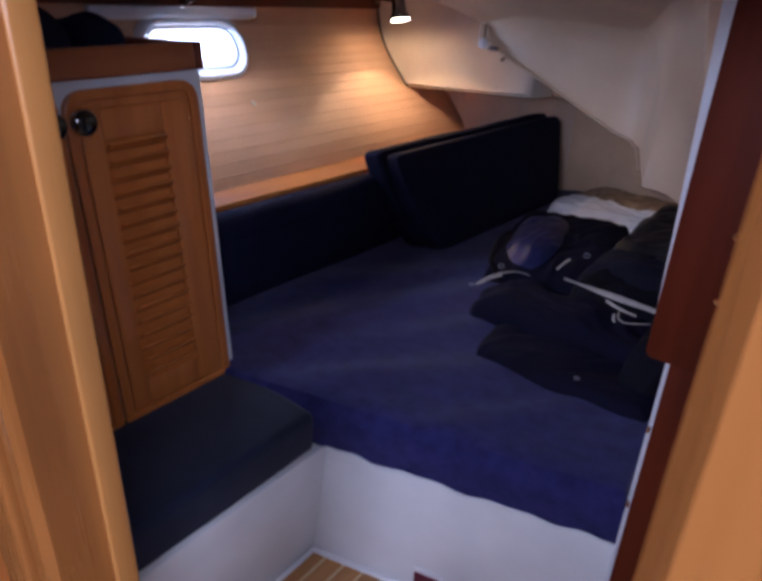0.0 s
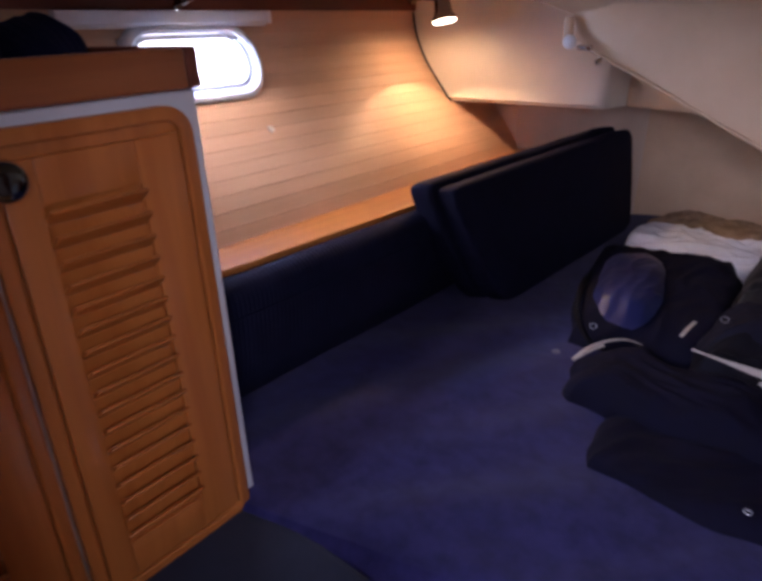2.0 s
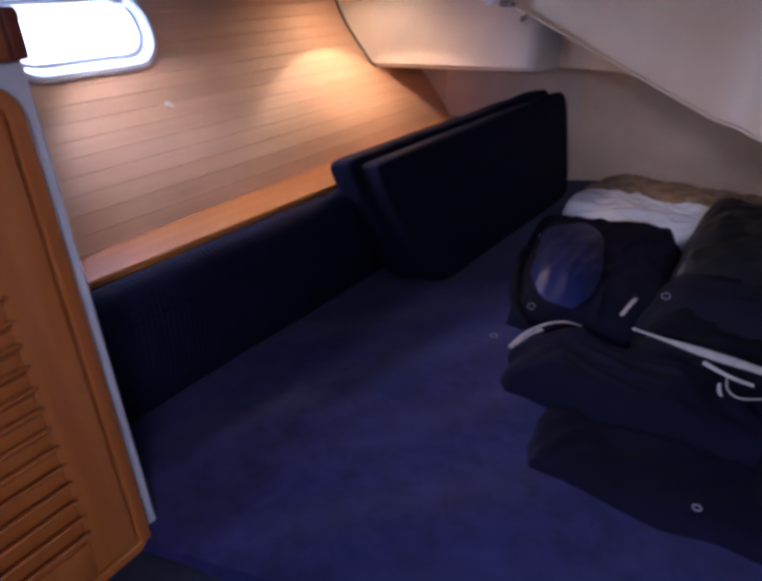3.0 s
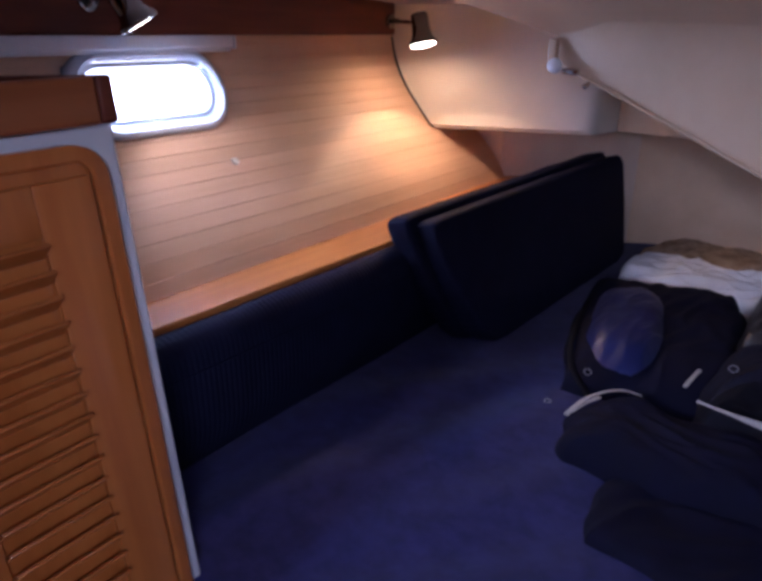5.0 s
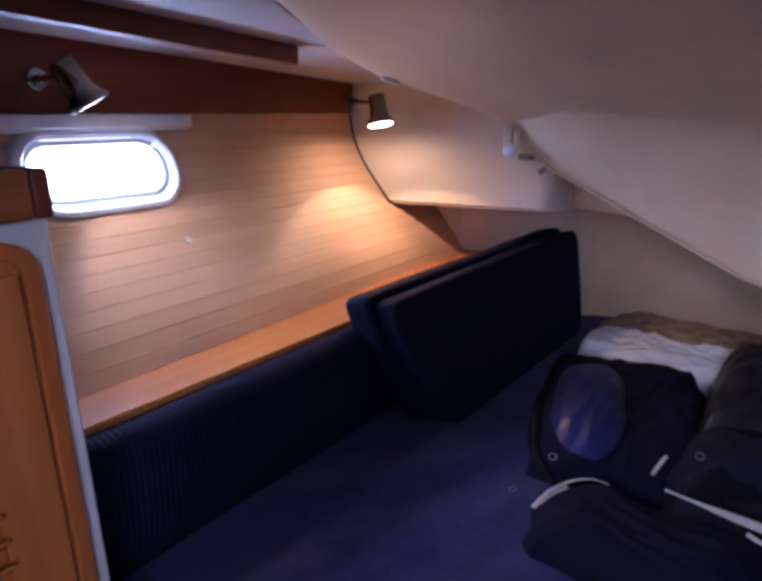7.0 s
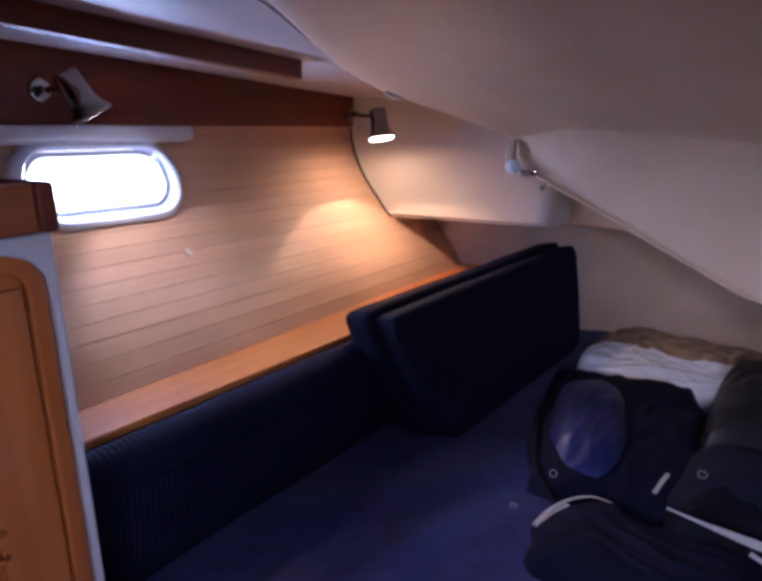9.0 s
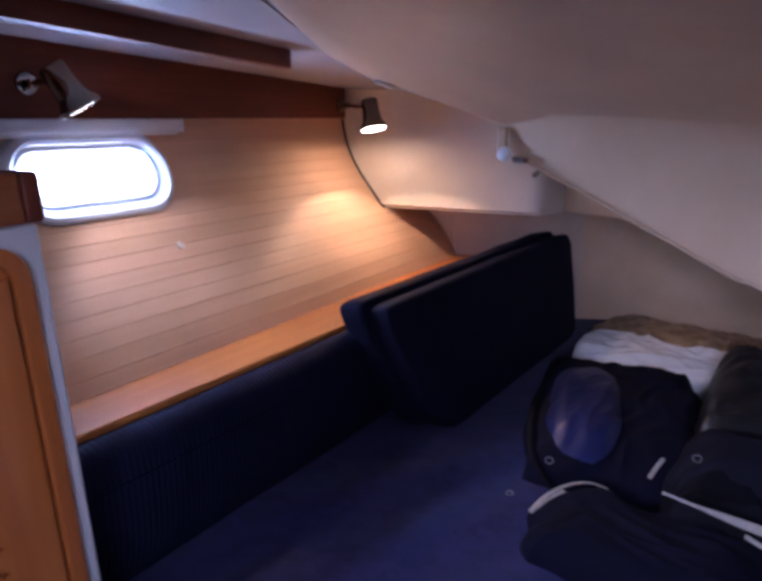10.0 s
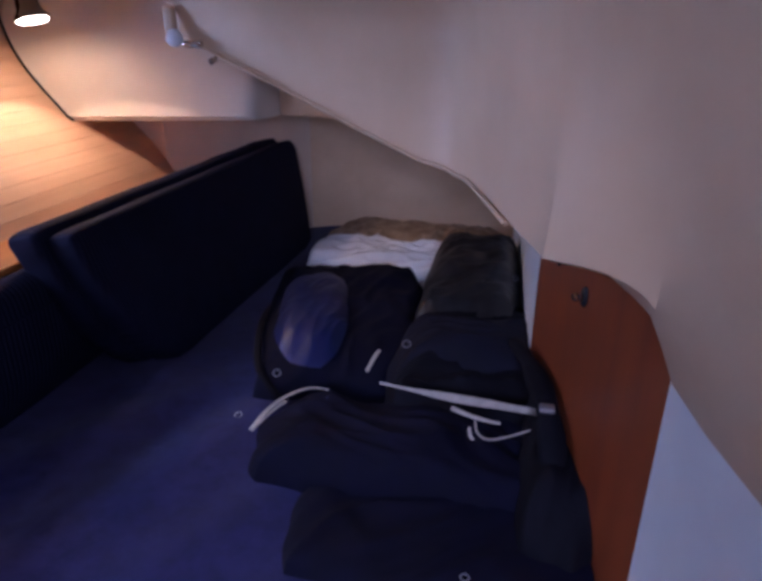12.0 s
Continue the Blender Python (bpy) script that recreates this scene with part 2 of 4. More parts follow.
def prism(points, lift, bevel=0.0, seg=2):
    """A slab: a flat outline of 3D points, pushed along lift."""
    bm = bmesh.new()
    a = [bm.verts.new(p) for p in points]
    b = [bm.verts.new(Vector(p) + Vector(lift)) for p in points]
    bm.faces.new(a)
    bm.faces.new(list(reversed(b)))
    for i in range(len(a)):
        k = (i + 1) % len(a)
        bm.faces.new((a[i], b[i], b[k], a[k]))
    bmesh.ops.recalc_face_normals(bm, faces=bm.faces)
    if bevel:
        bmesh.ops.bevel(bm, geom=bm.edges, offset=bevel, segments=seg, profile=0.5, affect="EDGES")
    return bm


def grid(rows, thick=0.0, towards=(0, 0, 1)):
    """A sheet over rows of points, with thickness behind it."""
    bm = bmesh.new()
    vs = [[bm.verts.new(p) for p in row] for row in rows]
    for i in range(len(vs) - 1):
        for k in range(len(vs[0]) - 1):
            bm.faces.new((vs[i][k], vs[i][k + 1], vs[i + 1][k + 1], vs[i + 1][k]))
    if thick:
        off = Vector(towards).normalized() * thick
        back = [[bm.verts.new(v.co + off) for v in row] for row in vs]
        for i in range(len(vs) - 1):
            for k in range(len(vs[0]) - 1):
                bm.faces.new((back[i][k], back[i + 1][k], back[i + 1][k + 1], back[i][k + 1]))
        ring = [(0, k) for k in range(len(vs[0]))] + [(i, len(vs[0]) - 1) for i in range(1, len(vs))]
        ring += [(len(vs) - 1, k) for k in range(len(vs[0]) - 2, -1, -1)] + [(i, 0) for i in range(len(vs) - 2, 0, -1)]
        for n in range(len(ring)):
            (i, k), (p, q) = ring[n], ring[(n + 1) % len(ring)]
            bm.faces.new((vs[i][k], vs[p][q], back[p][q], back[i][k]))
    return bm


def tube(points, radius, sides=8, flat=1.0, up=(0, 0, 1)):
    bm = bmesh.new()
    pts = [Vector(p) for p in points]
    rings = []
    for i, p in enumerate(pts):
        wide = radius(i / (len(pts) - 1)) if callable(radius) else radius
        d = (pts[min(i + 1, len(pts) - 1)] - pts[max(i - 1, 0)]).normalized()
        a = d.cross(Vector(up)).normalized()
        b = a.cross(d)
        rings.append([bm.verts.new(p + a * math.cos(2 * math.pi * k / sides) * wide + b * math.sin(2 * math.pi * k / sides) * wide * flat) for k in range(sides)])
    for r0, r1 in zip(rings, rings[1:]):
        for k in range(sides):
            bm.faces.new((r0[k], r0[(k + 1) % sides], r1[(k + 1) % sides], r1[k]))
    bm.faces.new(rings[0])
    bm.faces.new(list(reversed(rings[-1])))
    return bm


def turned(profile, m=None, sides=24):
    """A turned body: (radius, height) pairs about z, then moved by m."""
    bm = bmesh.new()
    rings = [[bm.verts.new((r * math.cos(2 * math.pi * k / sides), r * math.sin(2 * math.pi * k / sides), h)) for k in range(sides)] for r, h in profile]
    for r0, r1 in zip(rings, rings[1:]):
        for k in range(sides):
            bm.faces.new((r0[k], r0[(k + 1) % sides], r1[(k + 1) % sides], r1[k]))
    bm.faces.new(rings[0])
    bm.faces.new(rings[-1])
    if m is not None:
        bmesh.ops.transform(bm, matrix=m, verts=bm.verts)
    return bm


def smooth_line(points, n=8):
    """A Catmull-Rom line through the points."""
    p = [Vector(q) for q in points]
    p = [2 * p[0] - p[1]] + p + [2 * p[-1] - p[-2]]
    out = []
    for i in range(1, len(p) - 2):
        for k in range(n):
            t = k / n
            out.append(0.5 * (2 * p[i] + (p[i + 1] - p[i - 1]) * t + (2 * p[i - 1] - 5 * p[i] + 4 * p[i + 1] - p[i + 2]) * t * t + (3 * p[i] - p[i - 1] - 3 * p[i + 1] + p[i + 2]) * t ** 3))
    out.append(p[-2])
    return out


def loop_ring(m, wide=0.008, thin=0.0016):
    """A small metal ring about m's z axis."""
    bm = tube([(wide * math.cos(radians(a)), wide * math.sin(radians(a)), 0) for a in range(0, 361, 20)], thin, 6)
    bmesh.ops.transform(bm, matrix=m, verts=bm.verts)
    return bm


def fnoise(x, y, z=0.0, s=1.0):
    return noise.noise(Vector((x * s, y * s, z)))


# ---- the plan ----
BED = 0.56          # top of the mattress
PLATFORM = 0.42
FRONT = 0.861       # berth front at the seat; it runs aft as it goes inboard
SKEW = 0.25
SEAT_X = -0.625     # seat front
LOCKER_X = -0.955    # locker face
LOCKER_END = 0.818
SHELF_Z = 0.888


def front_y(x):
    return FRONT + SKEW * (x + 0.659)


def deckhead(y):
    return 1.70 - 0.055 * y


HULL = smooth_line([(-1.36, 0, 0.30), (-1.365, 0, 0.60), (-1.42, 0, 0.888), (-1.60, 0, 1.11), (-1.74, 0, 1.29), (-1.80, 0, 1.45), (-1.82, 0, 1.66)], 10)


def hull_x(z):
    for a, b in zip(HULL, HULL[1:]):
        if a.z <= z <= b.z:
            return a.x + (b.x - a.x) * (z - a.z) / (b.z - a.z)
    return HULL[0].x if z < HULL[0].z else HULL[-1].x


# port: rounded opening in the hull's side
PORT = (1.150, 1.566, 1.228, 1.402)
PORT_R = 0.082


def port_half(z, grow):
    """y-range of the port's rounded outline at height z, or None."""
    y0, y1, z0, z1 = PORT[0] - grow, PORT[1] + grow, PORT[2] - grow, PORT[3] + grow
    r = PORT_R + grow
    if not z0 < z < z1:
        return None
    d = max(0, z0 + r - z, z - (z1 - r))
    inset = r - math.sqrt(max(0, r * r - d * d))
    return y0 + inset, y1 - inset


# ---- setting ----
def sheet_wall(name, line, z0, z1, thick, mat, label="", side=1):
    """An upright wall over a plan line."""
    pts = [Vector((x, y, 0)) for x, y in line]
    rows = []
    back = []
    for i, p in enumerate(pts):
        d = (pts[min(i + 1, len(pts) - 1)] - pts[max(i - 1, 0)]).normalized()
        n = Vector((d.y, -d.x, 0)) * side * thick
        rows.append(p)
        back.append(p + n)
    outline = rows + back[::-1]
    bm = prism([(p.x, p.y, z0) for p in outline], (0, 0, z1 - z0))
    ob = part(name, bm, mat, None, label)
    return tagged(ob, kind="structure")


floor_bm = box(-2.2, 2.0, -3.0, 3.6, -0.06, -0.012)
floor = tagged(part("floor", floor_bm, SOLE_TEAK), "varnished teak and holly cabin sole", "floor", kind="structure")

# hull skin with the port's opening, one strip for each step of height
hull_bm = bmesh.new()
zs = [p.z for p in HULL]
fine = []
for a, b in zip(zs, zs[1:]):
    for k in range(3):
        fine.append(a + (b - a) * k / 3)
fine.append(zs[-1])
for a, b in zip(fine, fine[1:]):
    hole = port_half((a + b) / 2, 0.012)
    runs = [(-3.0, 3.5)] if hole is None else [(-3.0, hole[0]), (hole[1], 3.5)]
    for y0, y1 in runs:
        xa, xb = hull_x(a) - 0.016, hull_x(b) - 0.016
        v = [hull_bm.verts.new(c) for c in ((xa, y0, a), (xa, y1, a), (xb, y1, b), (xb, y0, b), (xa - 0.05, y0, a), (xa - 0.05, y1, a), (xb - 0.05, y1, b), (xb - 0.05, y0, b))]
        for f in ((0, 1, 2, 3), (7, 6, 5, 4), (0, 3, 7, 4), (1, 5, 6, 2), (0, 4, 5, 1), (3, 2, 6, 7)):
            hull_bm.faces.new([v[i] for i in f])
wall_hull = tagged(part("wall_hull", hull_bm, GROOVE_WOOD), "hull side lined with pale varnished cherry slats", "wall", kind="structure")

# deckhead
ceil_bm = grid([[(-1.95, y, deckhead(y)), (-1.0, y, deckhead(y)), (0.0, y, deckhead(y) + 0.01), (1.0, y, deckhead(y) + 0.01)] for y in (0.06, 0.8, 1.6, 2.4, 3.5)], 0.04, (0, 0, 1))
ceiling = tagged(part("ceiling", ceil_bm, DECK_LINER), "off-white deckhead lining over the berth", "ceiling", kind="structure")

# aft liner, in three upright faces; inboard the tan puts shading into the colour
tagged(sheet_wall("wall_aft_outboard", [(-1.64, 2.825), (-1.55, 2.805), (-1.44, 2.80), (-1.36, 2.865), (-1.12, 3.11), (-1.00, 3.235)], 0.4, 1.66, 0.05, LINER_AFT, "cream moulded liner at the aft end", -1), category="wall")
tagged(sheet_wall("wall_aft", [(-1.00, 3.235), (-0.93, 3.275), (-0.80, 3.31), (-0.10, 3.34), (0.10, 3.34)], 0.4, 1.66, 0.05, TAN, "liner wall behind the mattress, its warm shading in the tan colour", -1), category="wall")
# inboard side: white, then a wooden panel, then white again
tagged(sheet_wall("wall_inboard_forward", [(0.122, 0.942), (0.074, 1.311)], 0.0, 1.30, 0.04, WHITE, "white inboard partition beside the berth", 1), category="wall")
tagged(sheet_wall("wall_inboard_aft", [(-0.060, 1.872), (-0.075, 2.40), (-0.10, 3.40)], 0.42, 1.30, 0.04, WHITE, "white inboard partition at the aft end of the berth", 1), category="wall")

# white berth and seat fronts
front_bm = prism([(x, front_y(x) + d, -0.01) for x, d in ((SEAT_X - 0.06, 0), (0.60, 0), (0.60, 0.03), (SEAT_X - 0.06, 0.03))], (0, 0, PLATFORM + 0.01), 0.003)
tagged(part("berth_front", front_bm, WHITE), "white moulded front panel under the berth", "panel", kind="structure")
seat_bm = prism([(SEAT_X - 0.055, 0.15, -0.01), (SEAT_X - 0.055, FRONT, -0.01), (SEAT_X, FRONT, PLATFORM), (SEAT_X, 0.15, PLATFORM)], (-0.03, 0, 0), 0.003)
tagged(part("seat_front", seat_bm, WHITE), "white moulded front panel under the seat", "panel", kind="structure")
plat_bm = prism([(-1.34, 0.15, PLATFORM - 0.03), (SEAT_X - 0.03, 0.15, PLATFORM - 0.03), (SEAT_X - 0.03, front_y(SEAT_X) + 0.031, PLATFORM - 0.03), (0.30, front_y(0.30) + 0.031, PLATFORM - 0.03), (0.30, 3.33, PLATFORM - 0.03), (-1.34, 3.33, PLATFORM - 0.03)], (0, 0, 0.028))
tagged(part("berth_platform", plat_bm, WHITE), "white platform under the mattress and the seat", "platform", kind="structure")
trim_bm = tube([(SEAT_X - 0.045, 0.16, 0.004), (SEAT_X - 0.045, front_y(SEAT_X - 0.045) - 0.008, 0.004), (0.5, front_y(0.5) - 0.008, 0.004)], 0.009, 6)
tagged(part("baseboard", trim_bm, WHITE), "narrow white bead round the cabin sole", "trim", kind="structure")

# bulkhead with the doorway
JL, JR = -0.336, 0.257
bulk_l = tagged(part("wall_bulkhead_outboard", box(-2.0, JL - 0.035, 0.075, 0.14, -0.01, 2.0), TEAK), "teak bulkhead beside the doorway", "wall", kind="structure")
bulk_r = tagged(part("wall_bulkhead_inboard", box(JR + 0.035, 1.6, 0.075, 0.14, -0.01, 2.0), TEAK), "teak bulkhead beside the doorway", "wall", kind="structure")
bulk_t = tagged(part("wall_bulkhead_head", box(JL - 0.035, JR + 0.035, 0.075, 0.14, 1.86, 2.0), TEAK), "teak bulkhead over the doorway", "wall", kind="structure")
door_frame = thing("door_frame", "honey-coloured varnished teak door frame with rounded edges", "door frame", (0, 0.1, 0), kind="structure")
for x0, x1 in ((JL - 0.045, JL), (JR, JR + 0.045)):
    held("jamb", box(x0, x1, 0.055, 0.155, 0.0, 1.86, 0.011, 1), JAMB_WOOD, door_frame)
# paler wood puts the highlight along the jamb's edge into the bead's colour
held("stop_bead", box(JL + 0.0003, JL + 0.0083, 0.128, 0.158, 0.0, 1.8145, 0.0035, 3), BEAD_HIGHLIGHT, door_frame, "rounded stop bead, the edge highlight in its paler wood")
held("head_rail", box(JL - 0.045, JR + 0.045, 0.055, 0.155, 1.815, 1.86, 0.012, 4), JAMB_WOOD, door_frame)
for x0, x1 in ((JL - 0.13, JL - 0.047), (JR + 0.047, JR + 0.13)):
    held("casing", box(x0, x1, 0.045, 0.0745, 0.0, 1.90, 0.008, 3), JAMB_WOOD, door_frame)

# unseen saloon behind the camera, its plain walls added to enclose the place
tagged(part("wall_saloon_outboard", box(-2.0, -1.95, -3.0, 0.07, -0.01, 2.0), SLAT_WOOD), "plain wood-lined side of the saloon", "wall", kind="structure")
tagged(part("wall_saloon_inboard", box(1.95, 2.0, -3.0, 0.07, -0.01, 2.0), CREAM), "plain cream side of the saloon", "wall", kind="structure")
tagged(part("wall_saloon_forward", box(-2.0, 2.0, -3.05, -3.0, -0.01, 2.0), TEAK), "plain teak bulkhead of the saloon", "wall", kind="structure")
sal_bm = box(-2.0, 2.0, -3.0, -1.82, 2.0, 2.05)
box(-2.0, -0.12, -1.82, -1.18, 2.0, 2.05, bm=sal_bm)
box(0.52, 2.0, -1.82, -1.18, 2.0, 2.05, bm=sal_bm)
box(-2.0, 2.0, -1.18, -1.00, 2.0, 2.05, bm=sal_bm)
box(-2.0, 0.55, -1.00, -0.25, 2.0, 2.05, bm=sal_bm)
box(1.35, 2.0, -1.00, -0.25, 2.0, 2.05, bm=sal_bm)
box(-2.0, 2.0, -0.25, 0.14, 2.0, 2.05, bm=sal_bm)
tagged(part("ceiling_saloon", sal_bm, DECK_LINER), "off-white saloon deckhead, unseen, with two assumed openings", "ceiling", kind="structure")

# cockpit moulding: a sloping underside, then a forward face that turns into the long side
def on_line(line, y):
    for a, c in zip(line, line[1:]):
        if a[1] >= y >= c[1]:
            f = (a[1] - y) / (a[1] - c[1])
            return tuple(p + (q - p) * f for p, q in zip(a, c))
    return line[-1] if y < line[-1][1] else line[0]


EL = [(-0.835, 1.865, 1.447), (-0.98, 1.78, 1.503), (-1.10, 1.69, 1.547), (-1.08, 1.51, 1.583), (-1.005, 1.34, 1.606), (-0.92, 1.18, 1.622), (-0.84, 1.02, 1.635), (-0.74, 0.80, 1.645), (-0.62, 0.50, 1.655), (-0.50, 0.16, 1.665)]
ER = [(-0.245, 1.735, 1.447), (-0.225, 1.68, 1.458), (-0.195, 1.60, 1.468), (-0.150, 1.47, 1.482), (-0.10, 1.33, 1.497), (-0.05, 1.18, 1.510), (0.0, 1.04, 1.522), (0.05, 0.90, 1.535), (0.14, 0.62, 1.565), (0.26, 0.16, 1.60)]
cockpit = thing("cockpit_moulding", "cream moulded underside and side of the cockpit, smooth gelcoat", "moulding", (-0.3, 1.0, 1.5), kind="structure")
under = []
for l, r in zip(EL, ER):
    l, r = Vector(l), Vector(r)
    row = [Vector((l.x - 0.034, l.y + 0.004, deckhead(l.y) - 0.002)), Vector((l.x - 0.030, l.y + 0.004, l.z + 0.034)), Vector((l.x - 0.022, l.y + 0.003, l.z + 0.016)), Vector((l.x - 0.009, l.y, l.z + 0.004))]
    for k in range(17):
        f = k / 16
        p = l.lerp(r, f)
        p.z += 0.016 * math.sin(min(1, f * 3.2) * math.pi / 2) * (1 - f)
        row.append(p)
    under.append(row)
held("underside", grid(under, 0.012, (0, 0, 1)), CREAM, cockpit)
LOWER = [(0, 1.72, 1.172), (0, 1.66, 1.170), (0, 1.45, 1.156), (0, 1.31, 1.150), (0, 1.20, 1.150)]
stations = []
for k in range(13):
    f = k / 12
    stations.append((Vector((-0.835 + 0.53 * f, 1.862 - 0.115 * f, 0)), 1.4468, 1.392 - 0.214 * f))
turn = [(-0.283, 1.739), (-0.262, 1.727), (-0.247, 1.706), (-0.236, 1.680)]
for x, y in turn:
    stations.append((Vector((x, y, 0)), on_line(ER, y)[2], 1.176 if y > 1.73 else on_line(LOWER, y)[2]))
for y in np.linspace(1.65, 1.34, 10):
    e = on_line(ER, y)
    stations.append((Vector((e[0], e[1], 0)), e[2], on_line(LOWER, y)[2]))
strip = []
for i, (p, zt, zb) in enumerate(stations):
    q0, q1 = stations[max(0, i - 1)][0], stations[min(len(stations) - 1, i + 1)][0]
    d = (q1 - q0).normalized()
    n = Vector((-d.y, d.x, 0))          # away from the cabin
    strip.append([Vector((p.x, p.y, zt + (zb - zt) * s / 6)) + n * (0.010 * (1 - abs(2 * s / 6 - 1)) + (0.006 if s == 6 else 0)) for s in range(7)] + [Vector((p.x, p.y, zb + 0.002)) + n * 0.03])
# forward of the panel the face turns inboard to a crease, with a facet below it down to the partition
FORWARD = [((-0.094, 1.312, 1.154), (-0.020, 1.702, 1.019)), ((-0.055, 1.285, 1.158), (0.0, 1.621, 1.034)), ((-0.027, 1.268, 1.157), (0.025, 1.514, 1.064)), ((-0.005, 1.260, 1.150), (0.042, 1.447, 1.062)), ((0.012, 1.257, 1.140), (0.056, 1.389, 1.060)), ((0.027, 1.255, 1.125), (0.066, 1.345, 1.035)), ((0.04, 1.196, 1.122), (0.075, 1.306, 1.007)), ((0.051, 1.146, 1.119), (0.088, 1.201, 1.007)), ((0.06, 1.102, 1.117), (0.104, 1.081, 1.016)), ((0.07, 1.051, 1.116), (0.118, 0.975, 1.005)), ((0.095, 0.94, 1.100), (0.1215, 0.945, 0.998))]
for y, (crease, foot) in zip((1.31, 1.27, 1.23, 1.19, 1.15, 1.10, 1.05, 1.01, 0.97, 0.935, 0.905), FORWARD):
    top, crease, foot = Vector(on_line(ER, y)), Vector(crease), Vector(foot)
    strip.append([top.lerp(crease, s / 6) + Vector((0.010 * math.sin(math.pi * s / 6), 0, 0)) for s in range(7)] + [foot])
# its end butts on the partition's edge strip
strip.append([Vector((0.069, 0.9005, 1.560)).lerp(Vector((0.092, 0.914, 1.10)), k / 6) for k in range(7)] + [Vector((0.1205, 0.943, 0.998))])
tops = [col[0].copy() for col in strip]
dense = [a.lerp(b, k / 12) for r0, r1 in zip(under, under[1:]) for a, b in zip(r0[4:], r1[4:]) for k in range(12)]
# the corner below the underside is a soft cove
for i, col in enumerate(strip):
    q0, q1 = tops[max(0, i - 1)], tops[min(len(tops) - 1, i + 1)]
    d = Vector((q1.x - q0.x, q1.y - q0.y, 0)).normalized()
    n = Vector((-d.y, d.x, 0))
    cove = min(0.05, 0.42 * (col[0].z - col[6].z)) * min(1, 0.08 + i / 5, 0.1 + (len(strip) - 1 - i) / 6)
    start = tops[i] - n * cove
    near = min(dense, key=lambda q: (q.x - start.x) ** 2 + (q.y - start.y) ** 2)
    rise = max(0, near.z - tops[i].z + 0.003)
    arc = []
    for a in (0, 15, 30, 45, 60, 75, 90):
        sa, ca = math.sin(radians(a)), math.cos(radians(a))
        arc.append(tops[i] - n * cove * (1 - sa) + Vector((0, 0, -cove * (1 - ca) + rise * (1 - sa))))
    body = [arc[-1].lerp(col[6], k / 6) + n * 0.008 * math.sin(math.pi * k / 6) for k in range(1, 7)]
    strip[i] = [arc[0] + Vector((0, 0, 0.012 if i > 1 else 0.001))] + arc + body + [col[7]]
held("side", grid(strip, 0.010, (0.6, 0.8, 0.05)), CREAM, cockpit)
bead = [Vector((p.x, p.y, zb)) for p, zt, zb in stations[1:24]]
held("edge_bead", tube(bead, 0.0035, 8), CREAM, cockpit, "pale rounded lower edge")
# moulded box under the side deck, aft
bx = [(-1.84, 2.46), (-1.60, 2.525), (-1.30, 2.605), (-1.12, 2.66), (-1.05, 2.683), (-1.022, 2.697), (-1.006, 2.718), (-1.000, 2.75), (-0.972, 2.88), (-0.88, 3.31), (-1.84, 3.31)]
box_bm = bmesh.new()
rings = []
for f, z in ((0.0, 1.655), (0.02, 1.60), (0.02, 1.45), (0.0, 1.30), (-0.02, 1.17), (-0.028, 1.125), (-0.016, 1.110)):
    rings.append([box_bm.verts.new((x + 0.3 * f, y + f, z)) for x, y in bx])
for r0, r1 in zip(rings, rings[1:]):
    for k in range(len(bx)):
        box_bm.faces.new((r0[k], r0[(k + 1) % len(bx)], r1[(k + 1) % len(bx)], r1[k]))
box_bm.faces.new(rings[-1])
box_bm.faces.new(rings[0])
tagged(part("deck_moulding", box_bm, GELCOAT), "cream moulded box under the side deck", "moulding", kind="structure")

# recess of the moulded box; tan puts its shade into the colour
ledge = prism([(-0.985, 2.835, 1.108), (-0.70, 2.80, 1.108), (-0.30, 2.79, 1.108), (-0.30, 3.30, 1.108), (-0.90, 3.30, 1.108)], (0, 0, 0.545), 0.008, 2)
tagged(part("aft_ledge", ledge, TAN), "recessed side of the moulded box, its shade in the tan colour", "moulding", kind="structure")

# dark sealant where the moulded box meets the hull
seam = []
for z in np.linspace(1.112, 1.45, 24):
    f = float(np.interp(z, [1.110, 1.125, 1.17, 1.30, 1.45], [-0.016, -0.028, -0.02, 0.0, 0.02]))
    x = hull_x(z)
    seam.append((x + 0.004, 2.46 + 0.271 * (x + 1.84) + f - 0.002, z))
tagged(part("sealant", tube(seam, 0.0045, 6), DARK_PLASTIC), "dark sealant line between moulding and hull", "trim", kind="structure")

# plain unseen walls, added inboard and aft to keep sky light out
tagged(part("wall_light_stop_inboard", box(0.60, 0.64, 0.14, 3.45, -0.01, 1.75), WHITE), "plain white unseen wall inboard, added to keep sky light out", "wall", kind="structure")
tagged(part("wall_light_stop_aft", box(-2.0, 0.64, 3.45, 3.49, -0.01, 1.75), CREAM), "plain unseen closing wall aft, added to keep sky light out", "wall", kind="structure")

# wooden band over the port
tagged(part("hull_band", box(-1.80, -1.765, 0.16, 2.47, 1.453, 1.64, 0.006), MAHOGANY), "dark mahogany band above the slats", "band", kind="structure")

tagged(part("trim", box(-1.80, -1.768, 1.664, 2.455, 1.4455, 1.4525, 0.002, 1), SLAT_WOOD), "thin pale batten under the mahogany band", "trim", kind="structure")

